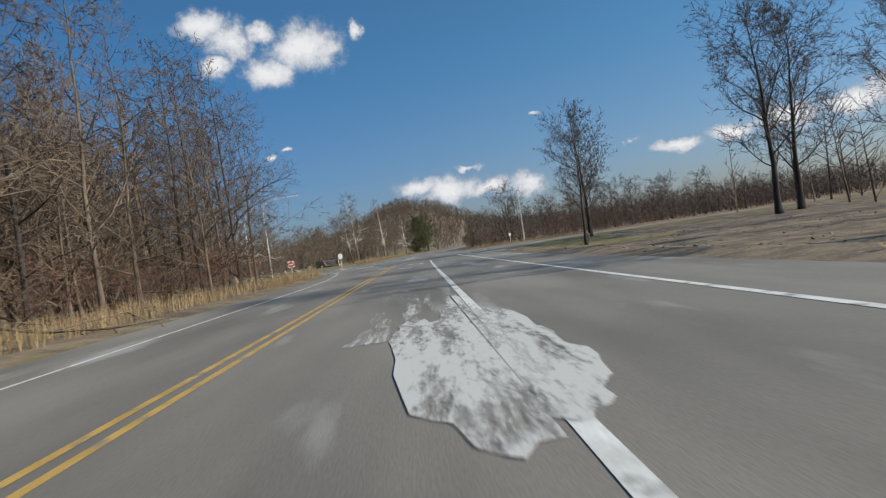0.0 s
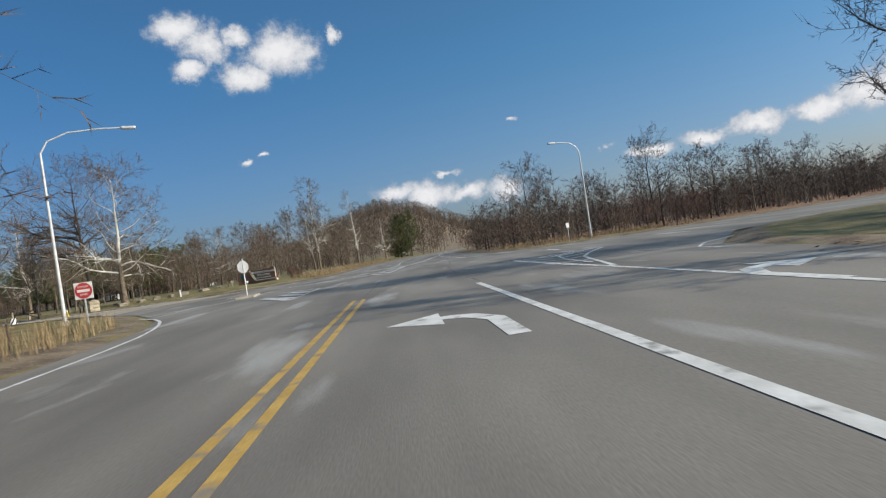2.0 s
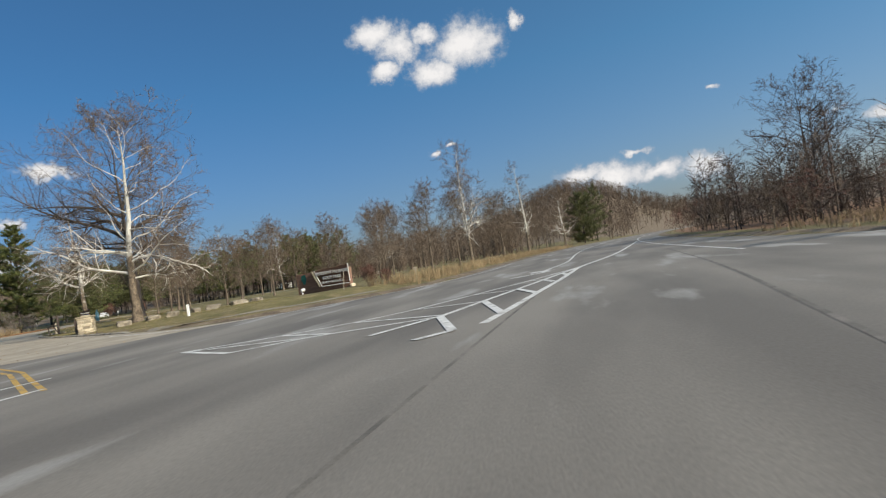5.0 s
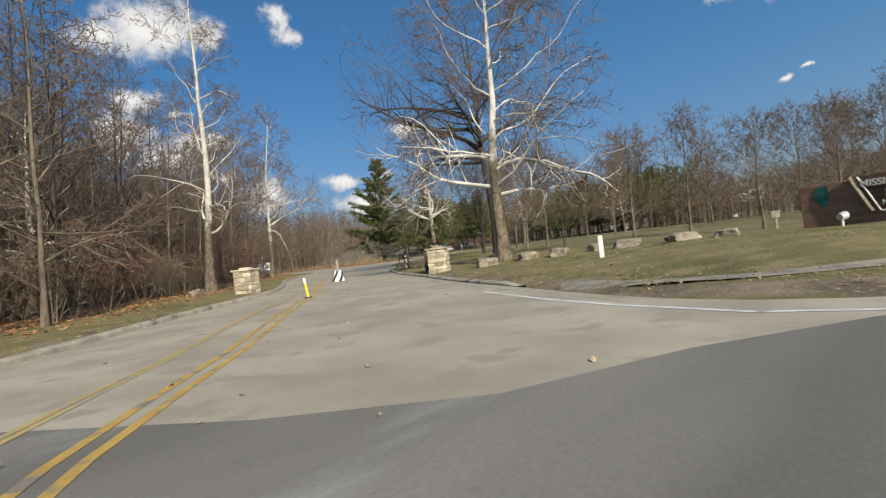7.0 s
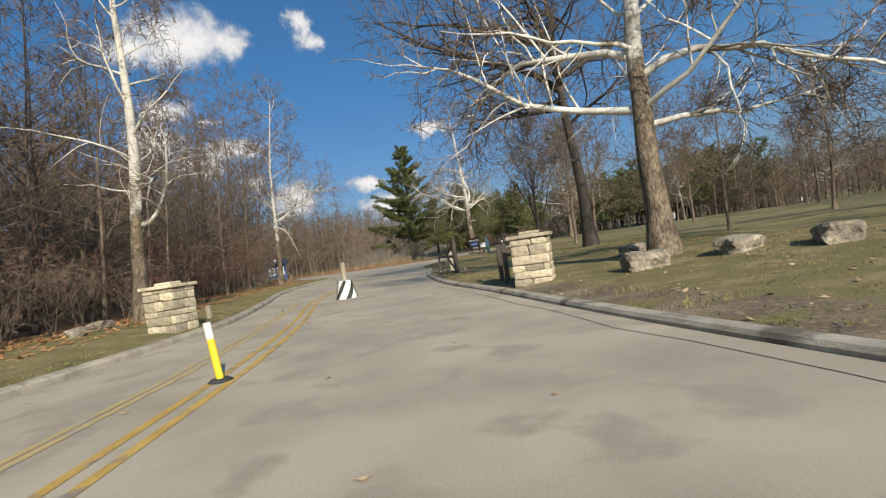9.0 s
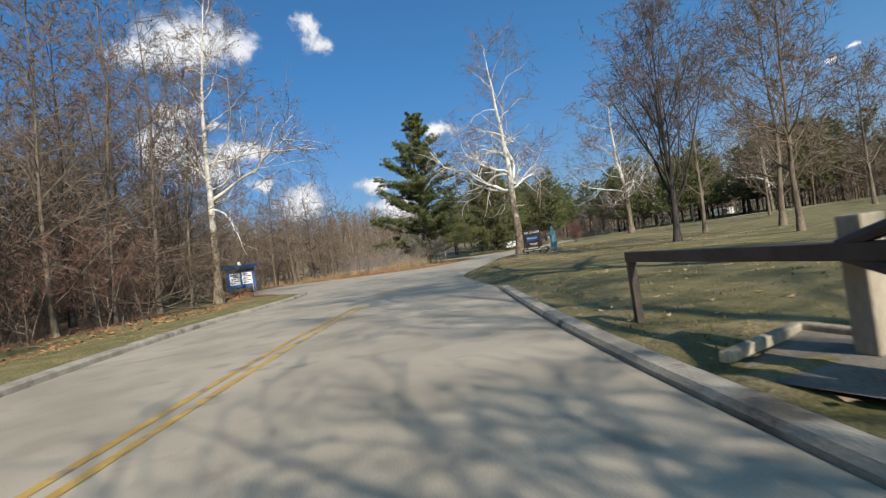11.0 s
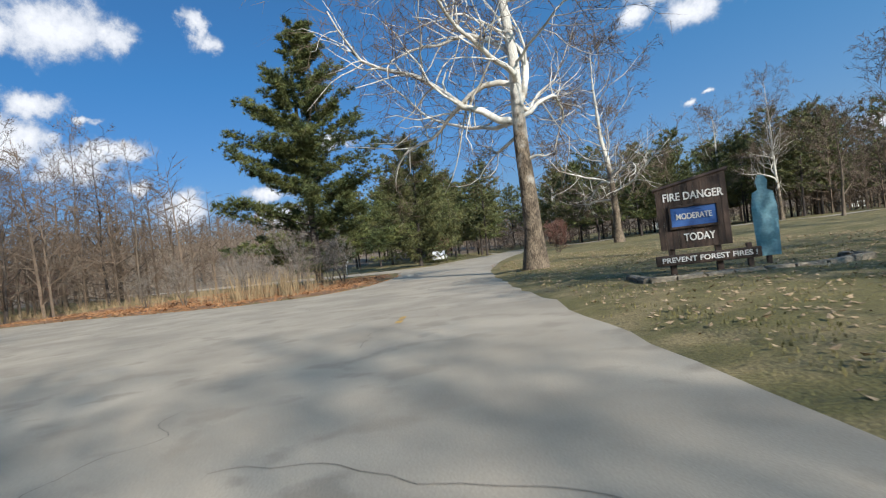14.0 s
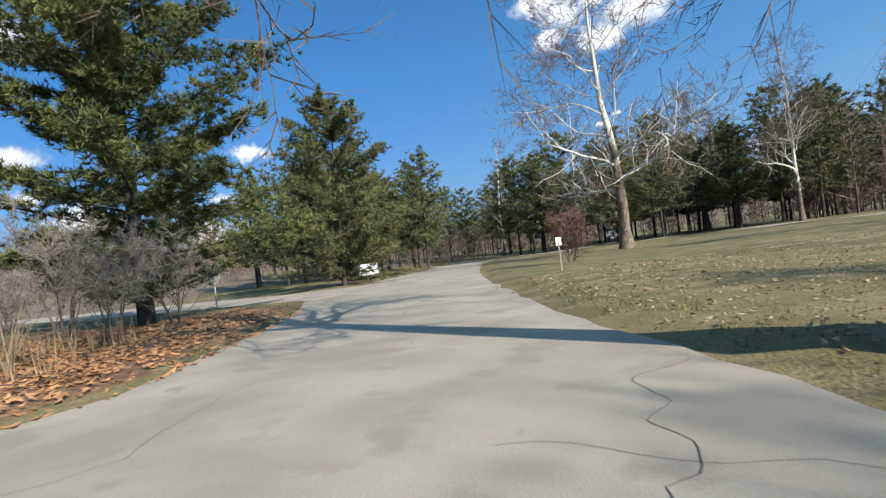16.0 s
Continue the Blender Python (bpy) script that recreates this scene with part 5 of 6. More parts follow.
# ---------------------------------------------------------------- steel gate
def swing_gate():
    ob = base_empty("swing_gate", -43.83, 112.25, 0.06, math.degrees(math.atan2(-1.8, 2.9)))
    bm = bmesh.new()
    box(bm, 0.14, 0, 0.44, 0.20, 0.18, 1.10, bevel=0.012)
    part("rest_post", bm, GREY_WOOD, ob, "weathered square timber rest post")
    bm = bmesh.new()
    box(bm, -0.12, -0.17, 0.76, 5.5, 0.10, 0.12, bevel=0.01)
    part("rail", bm, BROWN_STEEL, ob)
    bm = bmesh.new()
    box(bm, -2.82, -0.17, 0.34, 0.09, 0.09, 0.78, bevel=0.01)
    part("foot", bm, BROWN_STEEL, ob)
    bm = bmesh.new()
    rod(bm, (0.15, -0.17, 0.80), (2.55, -0.17, 1.50), 0.05, sides=8)
    part("brace", bm, BROWN_STEEL, ob)
    bm = bmesh.new()
    rod(bm, (0.15, -0.17, 0.74), (2.55, -0.17, 0.08), 0.05, sides=8)
    part("brace", bm, BROWN_STEEL, ob)
    bm = bmesh.new()
    rod(bm, (2.6, -0.17, -0.2), (2.6, -0.17, 1.58), 0.085, sides=12)
    box(bm, 2.6, -0.17, 1.60, 0.22, 0.22, 0.04, bevel=0.01)
    part("hinge_post", bm, BROWN_STEEL, ob)
    return tagged(ob, "open brown steel swing gate resting on a timber post", "gate")


swing_gate()
def land(x, y):
    return float(ground_height(np.float64(x), np.float64(y), np.float64(edge_distance(x, y))))


timber = base_empty("timber_edging", -44.40, 112.9, land(-44.4, 112.9) + 0.04, 0)
for a_, b_ in (((-0.12, -1.15), (0.0, 0.0)), ((0.0, 0.0), (1.9, -0.95))):
    bm = bmesh.new()
    ln_e = math.hypot(b_[0] - a_[0], b_[1] - a_[1])
    box(bm, 0, 0, 0, ln_e, 0.10, 0.09, m=Matrix.Translation(((a_[0] + b_[0]) / 2, (a_[1] + b_[1]) / 2, 0)) @ Matrix.Rotation(math.atan2(b_[1] - a_[1], b_[0] - a_[0]), 4, "Z"), bevel=0.018)
    part("timber", bm, GREY_WOOD, timber)
tagged(timber, "weathered timber edging round the gate post pad", "edging")
GRAVEL = material("dusty_gravel", (0.15, 0.13, 0.105), (0.24, 0.21, 0.17), 3.0, 60, 0.95, 0.4, 0.35)
corners = [(-44.5, 111.75), (-44.38, 112.85), (-42.5, 111.95), (-42.6, 110.95)]
tagged(mesh_object("pad", [(x, y, land(x, y) + 0.03) for x, y in corners], [(3, 2, 1, 0)], GRAVEL), "small grey gravel pad under the gate post", "pad", kind="structure")
for x, y in ((-33.7, 105.5), (-34.3, 105.9)):
    ob = base_empty("gate_stop", x, y, 0.05, 36)
    bm = bmesh.new()
    box(bm, 0, 0, 0.5, 0.12, 0.16, 1.1, bevel=0.01)
    part("post", bm, BROWN_STEEL, ob)
    bm = bmesh.new()
    box(bm, 0.2, 0, 0.75, 0.4, 0.06, 0.12, bevel=0.01)
    part("latch_arm", bm, BROWN_STEEL, ob)
    tagged(ob, "dark brown steel gate stop beside the stone pillar", "post")


# ---------------------------------------------------------------- lettering
def words(text, size, parent, x, y, z, mat=None, depth=0.012, wide=None):
    """Raised letters on an upright face that looks along local -y."""
    cu = bpy.data.curves.new("lettering", "FONT")
    cu.body, cu.size, cu.extrude, cu.align_x, cu.align_y = text, size, depth, "CENTER", "CENTER"
    cu.offset = 0.012 * size
    tmp = bpy.data.objects.new("lettering", cu)
    scene.collection.objects.link(tmp)
    me = bpy.data.meshes.new_from_object(tmp)
    bpy.data.objects.remove(tmp)
    me.materials.clear()
    me.materials.append(mat or LETTER_WHITE)
    ob = new("lettering", me)
    ob.parent = parent
    xs = [vt.co.x for vt in me.vertices]
    k = 1.0 if not wide else wide / max(0.01, max(xs) - min(xs))
    ob.matrix_basis = Matrix.Translation((x, y, z)) @ Matrix.Rotation(math.pi / 2, 4, "X") @ Matrix.Diagonal((k, 1, 1, 1))
    return ob


# ---------------------------------------------------------------- park sign
def park_sign():
    a, b = Vector((-18.1, 109.9)), Vector((-13.4, 108.6))
    turn = math.degrees(math.atan2((b - a).y, (b - a).x))
    ln = (b - a).length
    ob = base_empty("park_sign", a.x, a.y, 0.05, turn)
    bm = bmesh.new()
    box(bm, ln / 2, -0.12, 0.85, ln, 0.32, 1.9, bevel=0.02)
    part("wall", bm, SIGN_BOARD, ob)
    bm = bmesh.new()
    vs = [bm.verts.new(p) for p in ((1.75, -0.33, 1.85), (ln - 0.02, -0.33, 2.0), (ln - 0.02, -0.33, 0.78), (2.35, -0.33, 0.78))]
    f0 = bm.faces.new(vs)
    bmesh.ops.solidify(bm, geom=[f0], thickness=0.06)
    part("name_board", bm, SIGN_BOARD, ob)
    bm = bmesh.new()
    rod(bm, (1.62, -0.36, 1.86), (2.2, -0.36, 0.72), 0.07, sides=6)
    part("stone_rib", bm, STONE, ob)
    bm = bmesh.new()
    rod(bm, (1.85, -0.36, 1.86), (2.42, -0.36, 0.72), 0.03, sides=6)
    rod(bm, (2.42, -0.36, 0.72), (ln - 0.03, -0.36, 0.74), 0.035, sides=6)
    part("trim_strip", bm, LETTER_WHITE, ob)
    bm = bmesh.new()
    box(bm, ln + 0.06, -0.12, 0.22, 0.20, 0.40, 0.86, bevel=0.04)
    part("end_stone", bm, STONE, ob)
    bm = bmesh.new()
    box(bm, ln + 0.012, -0.29, 1.45, 0.03, 0.05, 1.2, bevel=0.005)
    part("end_trim", bm, LETTER_WHITE, ob)
    bm = bmesh.new()
    out_ = [(-0.20, 0.30), (0.18, 0.34), (0.24, 0.05), (0.16, -0.20), (0.05, -0.38), (-0.10, -0.30), (-0.26, -0.02)]
    f0 = bm.faces.new([bm.verts.new((0.72 + px_, -0.30, 1.38 + pz_)) for px_, pz_ in out_])
    bmesh.ops.solidify(bm, geom=[f0], thickness=0.03)
    part("emblem", bm, material("green_emblem", (0.03, 0.20, 0.17), (0.05, 0.28, 0.23), 3, 20, 0.6), ob, "plain green emblem")
    words("MISSISSIPPI PALISADES", 0.30, ob, ln / 2 + 1.02, -0.38, 1.62, wide=3.05)
    words("STATE PARK", 0.30, ob, ln / 2 + 1.0, -0.38, 1.28, wide=1.7)
    words("NORTH ENTRANCE", 0.20, ob, ln / 2 + 1.0, -0.38, 0.97, wide=1.9)
    ob.scale = (1, 1, 1.0)
    return tagged(ob, "long low brown park entrance sign with white letters and stone ends", "sign")


park_sign()
lamp = base_empty("sign_floodlight", -16.6, 107.4, 0.30, -20)
bm = bmesh.new()
rod(bm, (0, 0, -0.1), (0, 0, 0.36), 0.04, sides=8)
part("stake", bm, STEEL, lamp)
bm = bmesh.new()
rod(bm, (0, -0.12, 0.42), (0, 0.16, 0.46), 0.10, 0.13, sides=12)
part("housing", bm, STEEL, lamp)
tagged(lamp, "small grey ground floodlight in front of the park sign", "light")


# ---------------------------------------------------------------- fire danger sign
def fire_sign():
    a, b = Vector((-70.4, 138.2)), Vector((-68.8, 139.0))
    ob = base_empty("fire_danger_sign", a.x, a.y, 0.05, math.degrees(math.atan2((b - a).y, (b - a).x)))
    for x in (0.25, 1.30):
        bm = bmesh.new()
        box(bm, x, 0.06, 0.75, 0.14, 0.10, 1.8, bevel=0.01)
        part("post", bm, BROWN_WOOD, ob)
    n = 11
    for k in range(n):
        x0, x1 = 0.0 + 1.62 * k / n, 0.0 + 1.62 * (k + 1) / n
        bm = bmesh.new()
        zt0, zt1 = 1.86 + 0.26 * x0 / 1.62, 1.86 + 0.26 * x1 / 1.62
        lower = [bm.verts.new(p) for p in ((x0 + 0.004, -0.03, 0.62), (x1 - 0.004, -0.03, 0.62), (x1 - 0.004, 0.0, 0.62), (x0 + 0.004, 0.0, 0.62))]
        upper = [bm.verts.new(p) for p in ((x0 + 0.004, -0.03, zt0), (x1 - 0.004, -0.03, zt1), (x1 - 0.004, 0.0, zt1), (x0 + 0.004, 0.0, zt0))]
        bm.faces.new(lower[::-1])
        bm.faces.new(upper)
        for q in range(4):
            bm.faces.new((lower[q], lower[(q + 1) % 4], upper[(q + 1) % 4], upper[q]))
        part("plank", bm, BROWN_WOOD, ob)
    bm = bmesh.new()
    rod(bm, (-0.04, -0.02, 1.88), (1.68, -0.02, 2.16), 0.045, sides=4)
    part("top_rail", bm, BROWN_WOOD, ob)
    for k, (px_, pz_, sx, sz) in enumerate(((0.82, 1.50, 1.12, 0.05), (0.82, 1.06, 1.12, 0.05), (0.28, 1.28, 0.05, 0.48), (1.36, 1.28, 0.05, 0.48))):
        bm = bmesh.new()
        box(bm, px_, -0.06, pz_, sx, 0.05, sz, bevel=0.006)
        part("panel_frame", bm, BROWN_WOOD, ob)
    bm = bmesh.new()
    box(bm, 0.82, -0.045, 1.28, 1.04, 0.02, 0.40, bevel=0.004)
    part("rating_panel", bm, BLUE_PAINT, ob, "blue rating panel")
    bm = bmesh.new()
    box(bm, 1.02, -0.07, 0.40, 2.35, 0.05, 0.22, bevel=0.02)
    part("message_board", bm, BROWN_WOOD, ob)
    for x in (1.95,):
        bm = bmesh.new()
        box(bm, x, -0.01, 0.2, 0.12, 0.10, 0.8, bevel=0.01)
        part("short_post", bm, BROWN_WOOD, ob)
    words("FIRE DANGER", 0.23, ob, 0.84, -0.045, 1.70, wide=1.35)
    words("MODERATE", 0.17, ob, 0.82, -0.065, 1.28, wide=0.80)
    words("TODAY", 0.22, ob, 0.90, -0.045, 0.84, wide=0.70)
    words("PREVENT FOREST FIRES !", 0.15, ob, 1.04, -0.105, 0.40, wide=2.1)
    ob.scale = (0.86, 1, 1)
    return tagged(ob, "brown plank fire danger sign with white letters and blue panel", "sign")


fire_sign()
board = base_empty("painted_board", -68.62, 139.45, -0.08, 28)
bm = bmesh.new()
f0 = bm.faces.new([bm.verts.new((px_, 0, pz_)) for px_, pz_ in ((-0.22, 0.40), (0.22, 0.40), (0.25, 1.40), (0.20, 1.72), (0.09, 1.78), (0.12, 1.95), (0.06, 2.08), (-0.06, 2.08), (-0.12, 1.95), (-0.09, 1.78), (-0.20, 1.72), (-0.25, 1.40))])
bmesh.ops.solidify(bm, geom=[f0], thickness=0.05)
part("panel", bm, TEAL, board)
bm = bmesh.new()
box(bm, 0, 0.06, 0.5, 0.10, 0.08, 1.2, bevel=0.01)
part("post", bm, BROWN_WOOD, board)
tagged(board, "plain pale teal painted board beside the fire danger sign", "sign")
BED_SOIL = material("bed_soil", (0.055, 0.042, 0.032), (0.12, 0.09, 0.065), 3.0, 24, 0.95, 0.6, 0.4)


def soil_mound():
    """Low mound of soil that fills the edging."""
    bm = bmesh.new()
    rim = [bm.verts.new((px_, py_, 0.10)) for px_, py_ in ((-1.65, -0.7), (1.38, -0.7), (2.44, 0.02), (2.34, 0.9), (-1.82, 0.6))]
    low = [bm.verts.new((vt.co.x, vt.co.y, -0.1)) for vt in rim]
    top = bm.verts.new((0.3, 0.1, 0.17))
    for k in range(5):
        q = (k + 1) % 5
        bm.faces.new((rim[k], rim[q], top))
        bm.faces.new((low[k], low[q], rim[q], rim[k]))
    return bm


plinth = base_empty("stone_edging", -69.2, 138.6, 0.0, 27)
g = random.Random(8)
for a_, b_, n_e in (((-1.7, -0.75), (1.4, -0.75), 6), ((1.4, -0.75), (2.5, 0.0), 2), ((2.5, 0.0), (2.4, 0.95), 2), ((-1.7, -0.75), (-1.9, 0.6), 3)):
    for k in range(n_e):
        u_ = (k + 0.5) / n_e
        bm = bmesh.new()
        box(bm, 0, 0, 0.09, math.hypot(b_[0] - a_[0], b_[1] - a_[1]) / n_e - 0.02, 0.20, 0.24, bevel=0.035)
        for vt in bm.verts:
            vt.co += Vector((g.gauss(0, 0.012), g.gauss(0, 0.012), g.gauss(0, 0.012)))
        st = part("stone", bm, ROCK, plinth)
        st.matrix_basis = Matrix.Translation((a_[0] + (b_[0] - a_[0]) * u_, a_[1] + (b_[1] - a_[1]) * u_, 0)) @ Matrix.Rotation(math.atan2(b_[1] - a_[1], b_[0] - a_[0]), 4, "Z")
part("soil", soil_mound(), BED_SOIL, plinth, "dark bare soil inside the edging")
tagged(plinth, "low stone edging round bare soil under the fire sign", "edging")


# ---------------------------------------------------------------- notice kiosk
def kiosk():
    ob = base_empty("notice_kiosk", -101.8, 127.9, 0.0, 90 - 16)
    for x in (-1.35, 1.35):
        bm = bmesh.new()
        box(bm, x, 0.05, 1.35, 0.16, 0.16, 2.9, bevel=0.012)
        part("post", bm, BLUE_PAINT, ob)
    bm = bmesh.new()
    box(bm, 0, 0.05, 1.62, 2.6, 0.10, 2.0, bevel=0.01)
    part("back_board", bm, BLUE_PAINT, ob)
    for x in (-0.62, 0.62):
        bm = bmesh.new()
        box(bm, x, -0.03, 1.62, 1.02, 0.03, 1.25, bevel=0.005)
        nb = part("notice_board", bm, WHITE_SIGN, ob, "white notice sheet behind glass")
        for k in range(5):
            bm = bmesh.new()
            box(bm, x + (0.12 if k % 2 else -0.14), -0.049, 2.06 - k * 0.22, 0.5, 0.006, 0.09)
            part("print_bar", bm, (BLUE_DARK, BROWN_WOOD)[k % 2], nb)
    bm = bmesh.new()
    box(bm, 0, -0.02, 0.72, 2.75, 0.16, 0.16, bevel=0.01)
    part("sill_rail", bm, BLUE_PAINT, ob)
    bm = bmesh.new()
    box(bm, 0, -0.02, 2.50, 2.75, 0.16, 0.20, bevel=0.01)
    part("head_rail", bm, BLUE_DARK, ob)
    for sgn in (1, -1):
        bm = bmesh.new()
        box(bm, 0, 0, 0, 3.6, 0.95, 0.07, m=Matrix.Translation((0, 0.05 + sgn * 0.42, 2.92)) @ Matrix.Rotation(-sgn * radians(24), 4, "X"), bevel=0.01)
        part("roof_slope", bm, BLUE_DARK, ob)
    bm = bmesh.new()
    rod(bm, (0, 0.05, 3.05), (0, 0.05, 3.42), 0.18, 0.13, sides=10)
    part("roof_vent", bm, WHITE_SIGN, ob, "white roof vent")
    return tagged(ob, "blue notice kiosk with small roof and white notices", "kiosk")


kiosk()


# ---------------------------------------------------------------- street furniture
def lamp_post(x, y, turn, label, tall=8.9, reach=2.7):
    ob = base_empty("street_lamp", x, y, 0.05, turn)
    bm = bmesh.new()
    rod(bm, (0, 0, -0.2), (0, 0, tall), 0.10, 0.055, sides=10)
    part("pole", bm, STEEL, ob)
    bm = bmesh.new()
    pts = [(0, 0, tall - 0.05), (0.09 * reach, 0, tall + 0.6), (0.33 * reach, 0, tall + 1.05), (0.7 * reach, 0, tall + 1.22), (reach, 0, tall + 1.25)]
    for p, q in zip(pts, pts[1:]):
        rod(bm, p, q, 0.045, 0.04, sides=8)
    part("arm", bm, STEEL, ob)
    bm = bmesh.new()
    box(bm, reach + 0.3, 0, tall + 1.24, 0.75, 0.28, 0.16, bevel=0.06)
    part("lamp_head", bm, STEEL, ob)
    bm = bmesh.new()
    box(bm, 0, 0, 0.12, 0.34, 0.34, 0.36, bevel=0.04)
    part("base", bm, CONCRETE, ob)
    return tagged(ob, label, "street lamp", "highway street lamps")


lamp_post(-16.9, 73.5, 22, "tall galvanised street lamp on the grass corner", 9.4, 4.0)
lamp_post(21.1, 97.8, 190, "tall galvanised street lamp beside the side road")


def stop_sign(x, y, face, label, tall=2.2):
    ob = base_empty("stop_sign", x, y, 0.0, face)
    bm = bmesh.new()
    box(bm, 0, 0.03, tall / 2, 0.06, 0.04, tall + 0.3, bevel=0.004)
    part("post", bm, STEEL, ob)
    bm = bmesh.new()
    ring = [(0.40 * math.cos(radians(22.5 + 45 * k)), 0.40 * math.sin(radians(22.5 + 45 * k))) for k in range(8)]
    f0 = bm.faces.new([bm.verts.new((px_, 0, tall - 0.36 + pz_)) for px_, pz_ in ring])
    bmesh.ops.solidify(bm, geom=[f0], thickness=0.012)
    part("plate", bm, SIGN_BACK, ob, "bare aluminium back of the plate")
    bm = bmesh.new()
    f0 = bm.faces.new([bm.verts.new((px_ * 0.97, -0.018, tall - 0.36 + pz_ * 0.97)) for px_, pz_ in ring])
    bmesh.ops.solidify(bm, geom=[f0], thickness=0.003)
    part("face", bm, RED_SIGN, ob, "red face")
    words("STOP", 0.27, ob, 0, -0.024, tall - 0.36, WHITE_SIGN, 0.002, wide=0.6)
    return tagged(ob, label, "sign")


stop_sign(-8.45, 77.6, 225, "octagonal stop sign on a steel post seen from its bare back", 2.28)
stop_sign(-104.8, 158.9, 200, "small stop sign at the branch road fork", 2.1)
island = base_empty("traffic_island", -8.3, 77.2, 0.0, 8)
bm = bmesh.new()
box(bm, 0, 0, 0.05, 1.1, 3.2, 0.16, bevel=0.05)
part("slab", bm, CONCRETE, island)
tagged(island, "small raised concrete island round the stop sign", "island")


def do_not_enter():
    ob = base_empty("do_not_enter_sign", -13.2, 68.9, 0.05, 8)
    bm = bmesh.new()
    box(bm, 0, 0.03, 0.95, 0.06, 0.04, 2.2, bevel=0.004)
    part("post", bm, STEEL, ob)
    bm = bmesh.new()
    box(bm, 0, 0, 1.68, 0.76, 0.012, 0.76, bevel=0.004)
    part("plate", bm, WHITE_SIGN, ob)
    bm = bmesh.new()
    rod(bm, (0, -0.008, 1.68), (0, -0.014, 1.68), 0.36, sides=32)
    part("disc", bm, RED_SIGN, ob, "red disc")
    bm = bmesh.new()
    box(bm, 0, -0.018, 1.68, 0.52, 0.006, 0.12)
    part("bar", bm, WHITE_SIGN, ob)
    words("DO NOT", 0.11, ob, 0, -0.020, 1.86, WHITE_SIGN, 0.002)
    words("ENTER", 0.11, ob, 0, -0.020, 1.50, WHITE_SIGN, 0.002)
    return tagged(ob, "square red and white do not enter sign", "sign")


do_not_enter()


def marker_post(x, y, tall, mat, name, label, cap=None, width=0.12, lean=0.0):
    ob = base_empty(name, x, y, 0.02, 20)
    bm = bmesh.new()
    box(bm, 0, 0, tall / 2 - 0.1, width, width * 0.8, tall + 0.2, bevel=0.012)
    bmesh.ops.rotate(bm, verts=bm.verts, cent=(0, 0, 0), matrix=Matrix.Rotation(radians(lean), 3, "Y"))
    part("post", bm, mat, ob)
    if cap:
        bm = bmesh.new()
        box(bm, 0, 0, tall + 0.07, width * cap[1], width * 0.5, 0.2 * cap[2], bevel=0.01)
        bmesh.ops.rotate(bm, verts=bm.verts, cent=(0, 0, 0), matrix=Matrix.Rotation(radians(lean), 3, "Y"))
        part("plate", bm, cap[0], ob)
    return tagged(ob, label, "post")


marker_post(-22.6, 103.6, 0.98, WHITE_SIGN, "marker_post", "short white marker post on the lawn", width=0.14)
marker_post(-9.5, 58.4, 0.9, BROWN_STEEL, "delineator_post", "thin dark delineator post in the verge", width=0.05)
marker_post(-41.0, 99.3, 0.9, BROWN_WOOD, "marker_post", "leaning dark timber post by the kerb", width=0.12, lean=8)
marker_post(-41.6, 100.0, 0.5, GREY_WOOD, "marker_post", "short pale post by the kerb", width=0.14)
marker_post(-91.0, 125.2, 1.0, GREY_WOOD, "marker_post", "thin grey post near the kiosk", width=0.07)
marker_post(-86.4, 160.5, 1.15, GREY_WOOD, "number_post", "slim post with a small white plate on the lawn edge", (WHITE_SIGN, 3.6, 1.6), 0.06)
marker_post(18.5, 97.0, 1.6, STEEL, "small_sign", "small road sign seen from its back", (SIGN_BACK, 6.5, 2.4), 0.06)
marker_post(-20.0, 113.2, 0.9, GREY_WOOD, "small_sign", "small weathered board on a post behind the park sign", (GREY_WOOD, 4, 1.4), 0.08)
marker_post(-12.3, 104.6, 1.6, GREY_WOOD, "marker_post", "thin leaning pale post beside the park sign", width=0.045, lean=7)
marker_post(-13.8, 124.0, 0.9, GREY_WOOD, "small_sign", "low weathered board on a post on the lawn", (GREY_WOOD, 4, 1.2), 0.1)


def flex_post(x, y, lean):
    ob = base_empty("flexible_delineator", x, y, 0.0, 15)
    bm = bmesh.new()
    rod(bm, (0, 0, 0), (0, 0, 0.04), 0.16, 0.11, sides=14)
    part("foot", bm, BLACK_RUBBER, ob)
    m = Matrix.Rotation(radians(lean), 3, "Y")
    for nm, z0, z1, mt in (("post", 0.03, 0.52, YELLOW_POST), ("tip", 0.52, 0.72, WHITE_SIGN)):
        bm = bmesh.new()
        rod(bm, (0, 0, z0), (0, 0, z1), 0.045, 0.045, sides=10)
        bmesh.ops.rotate(bm, verts=bm.verts, cent=(0, 0, 0), matrix=m)
        part(nm, bm, mt, ob)
    return tagged(ob, "yellow flexible delineator post with white tip on the centre line", "post")


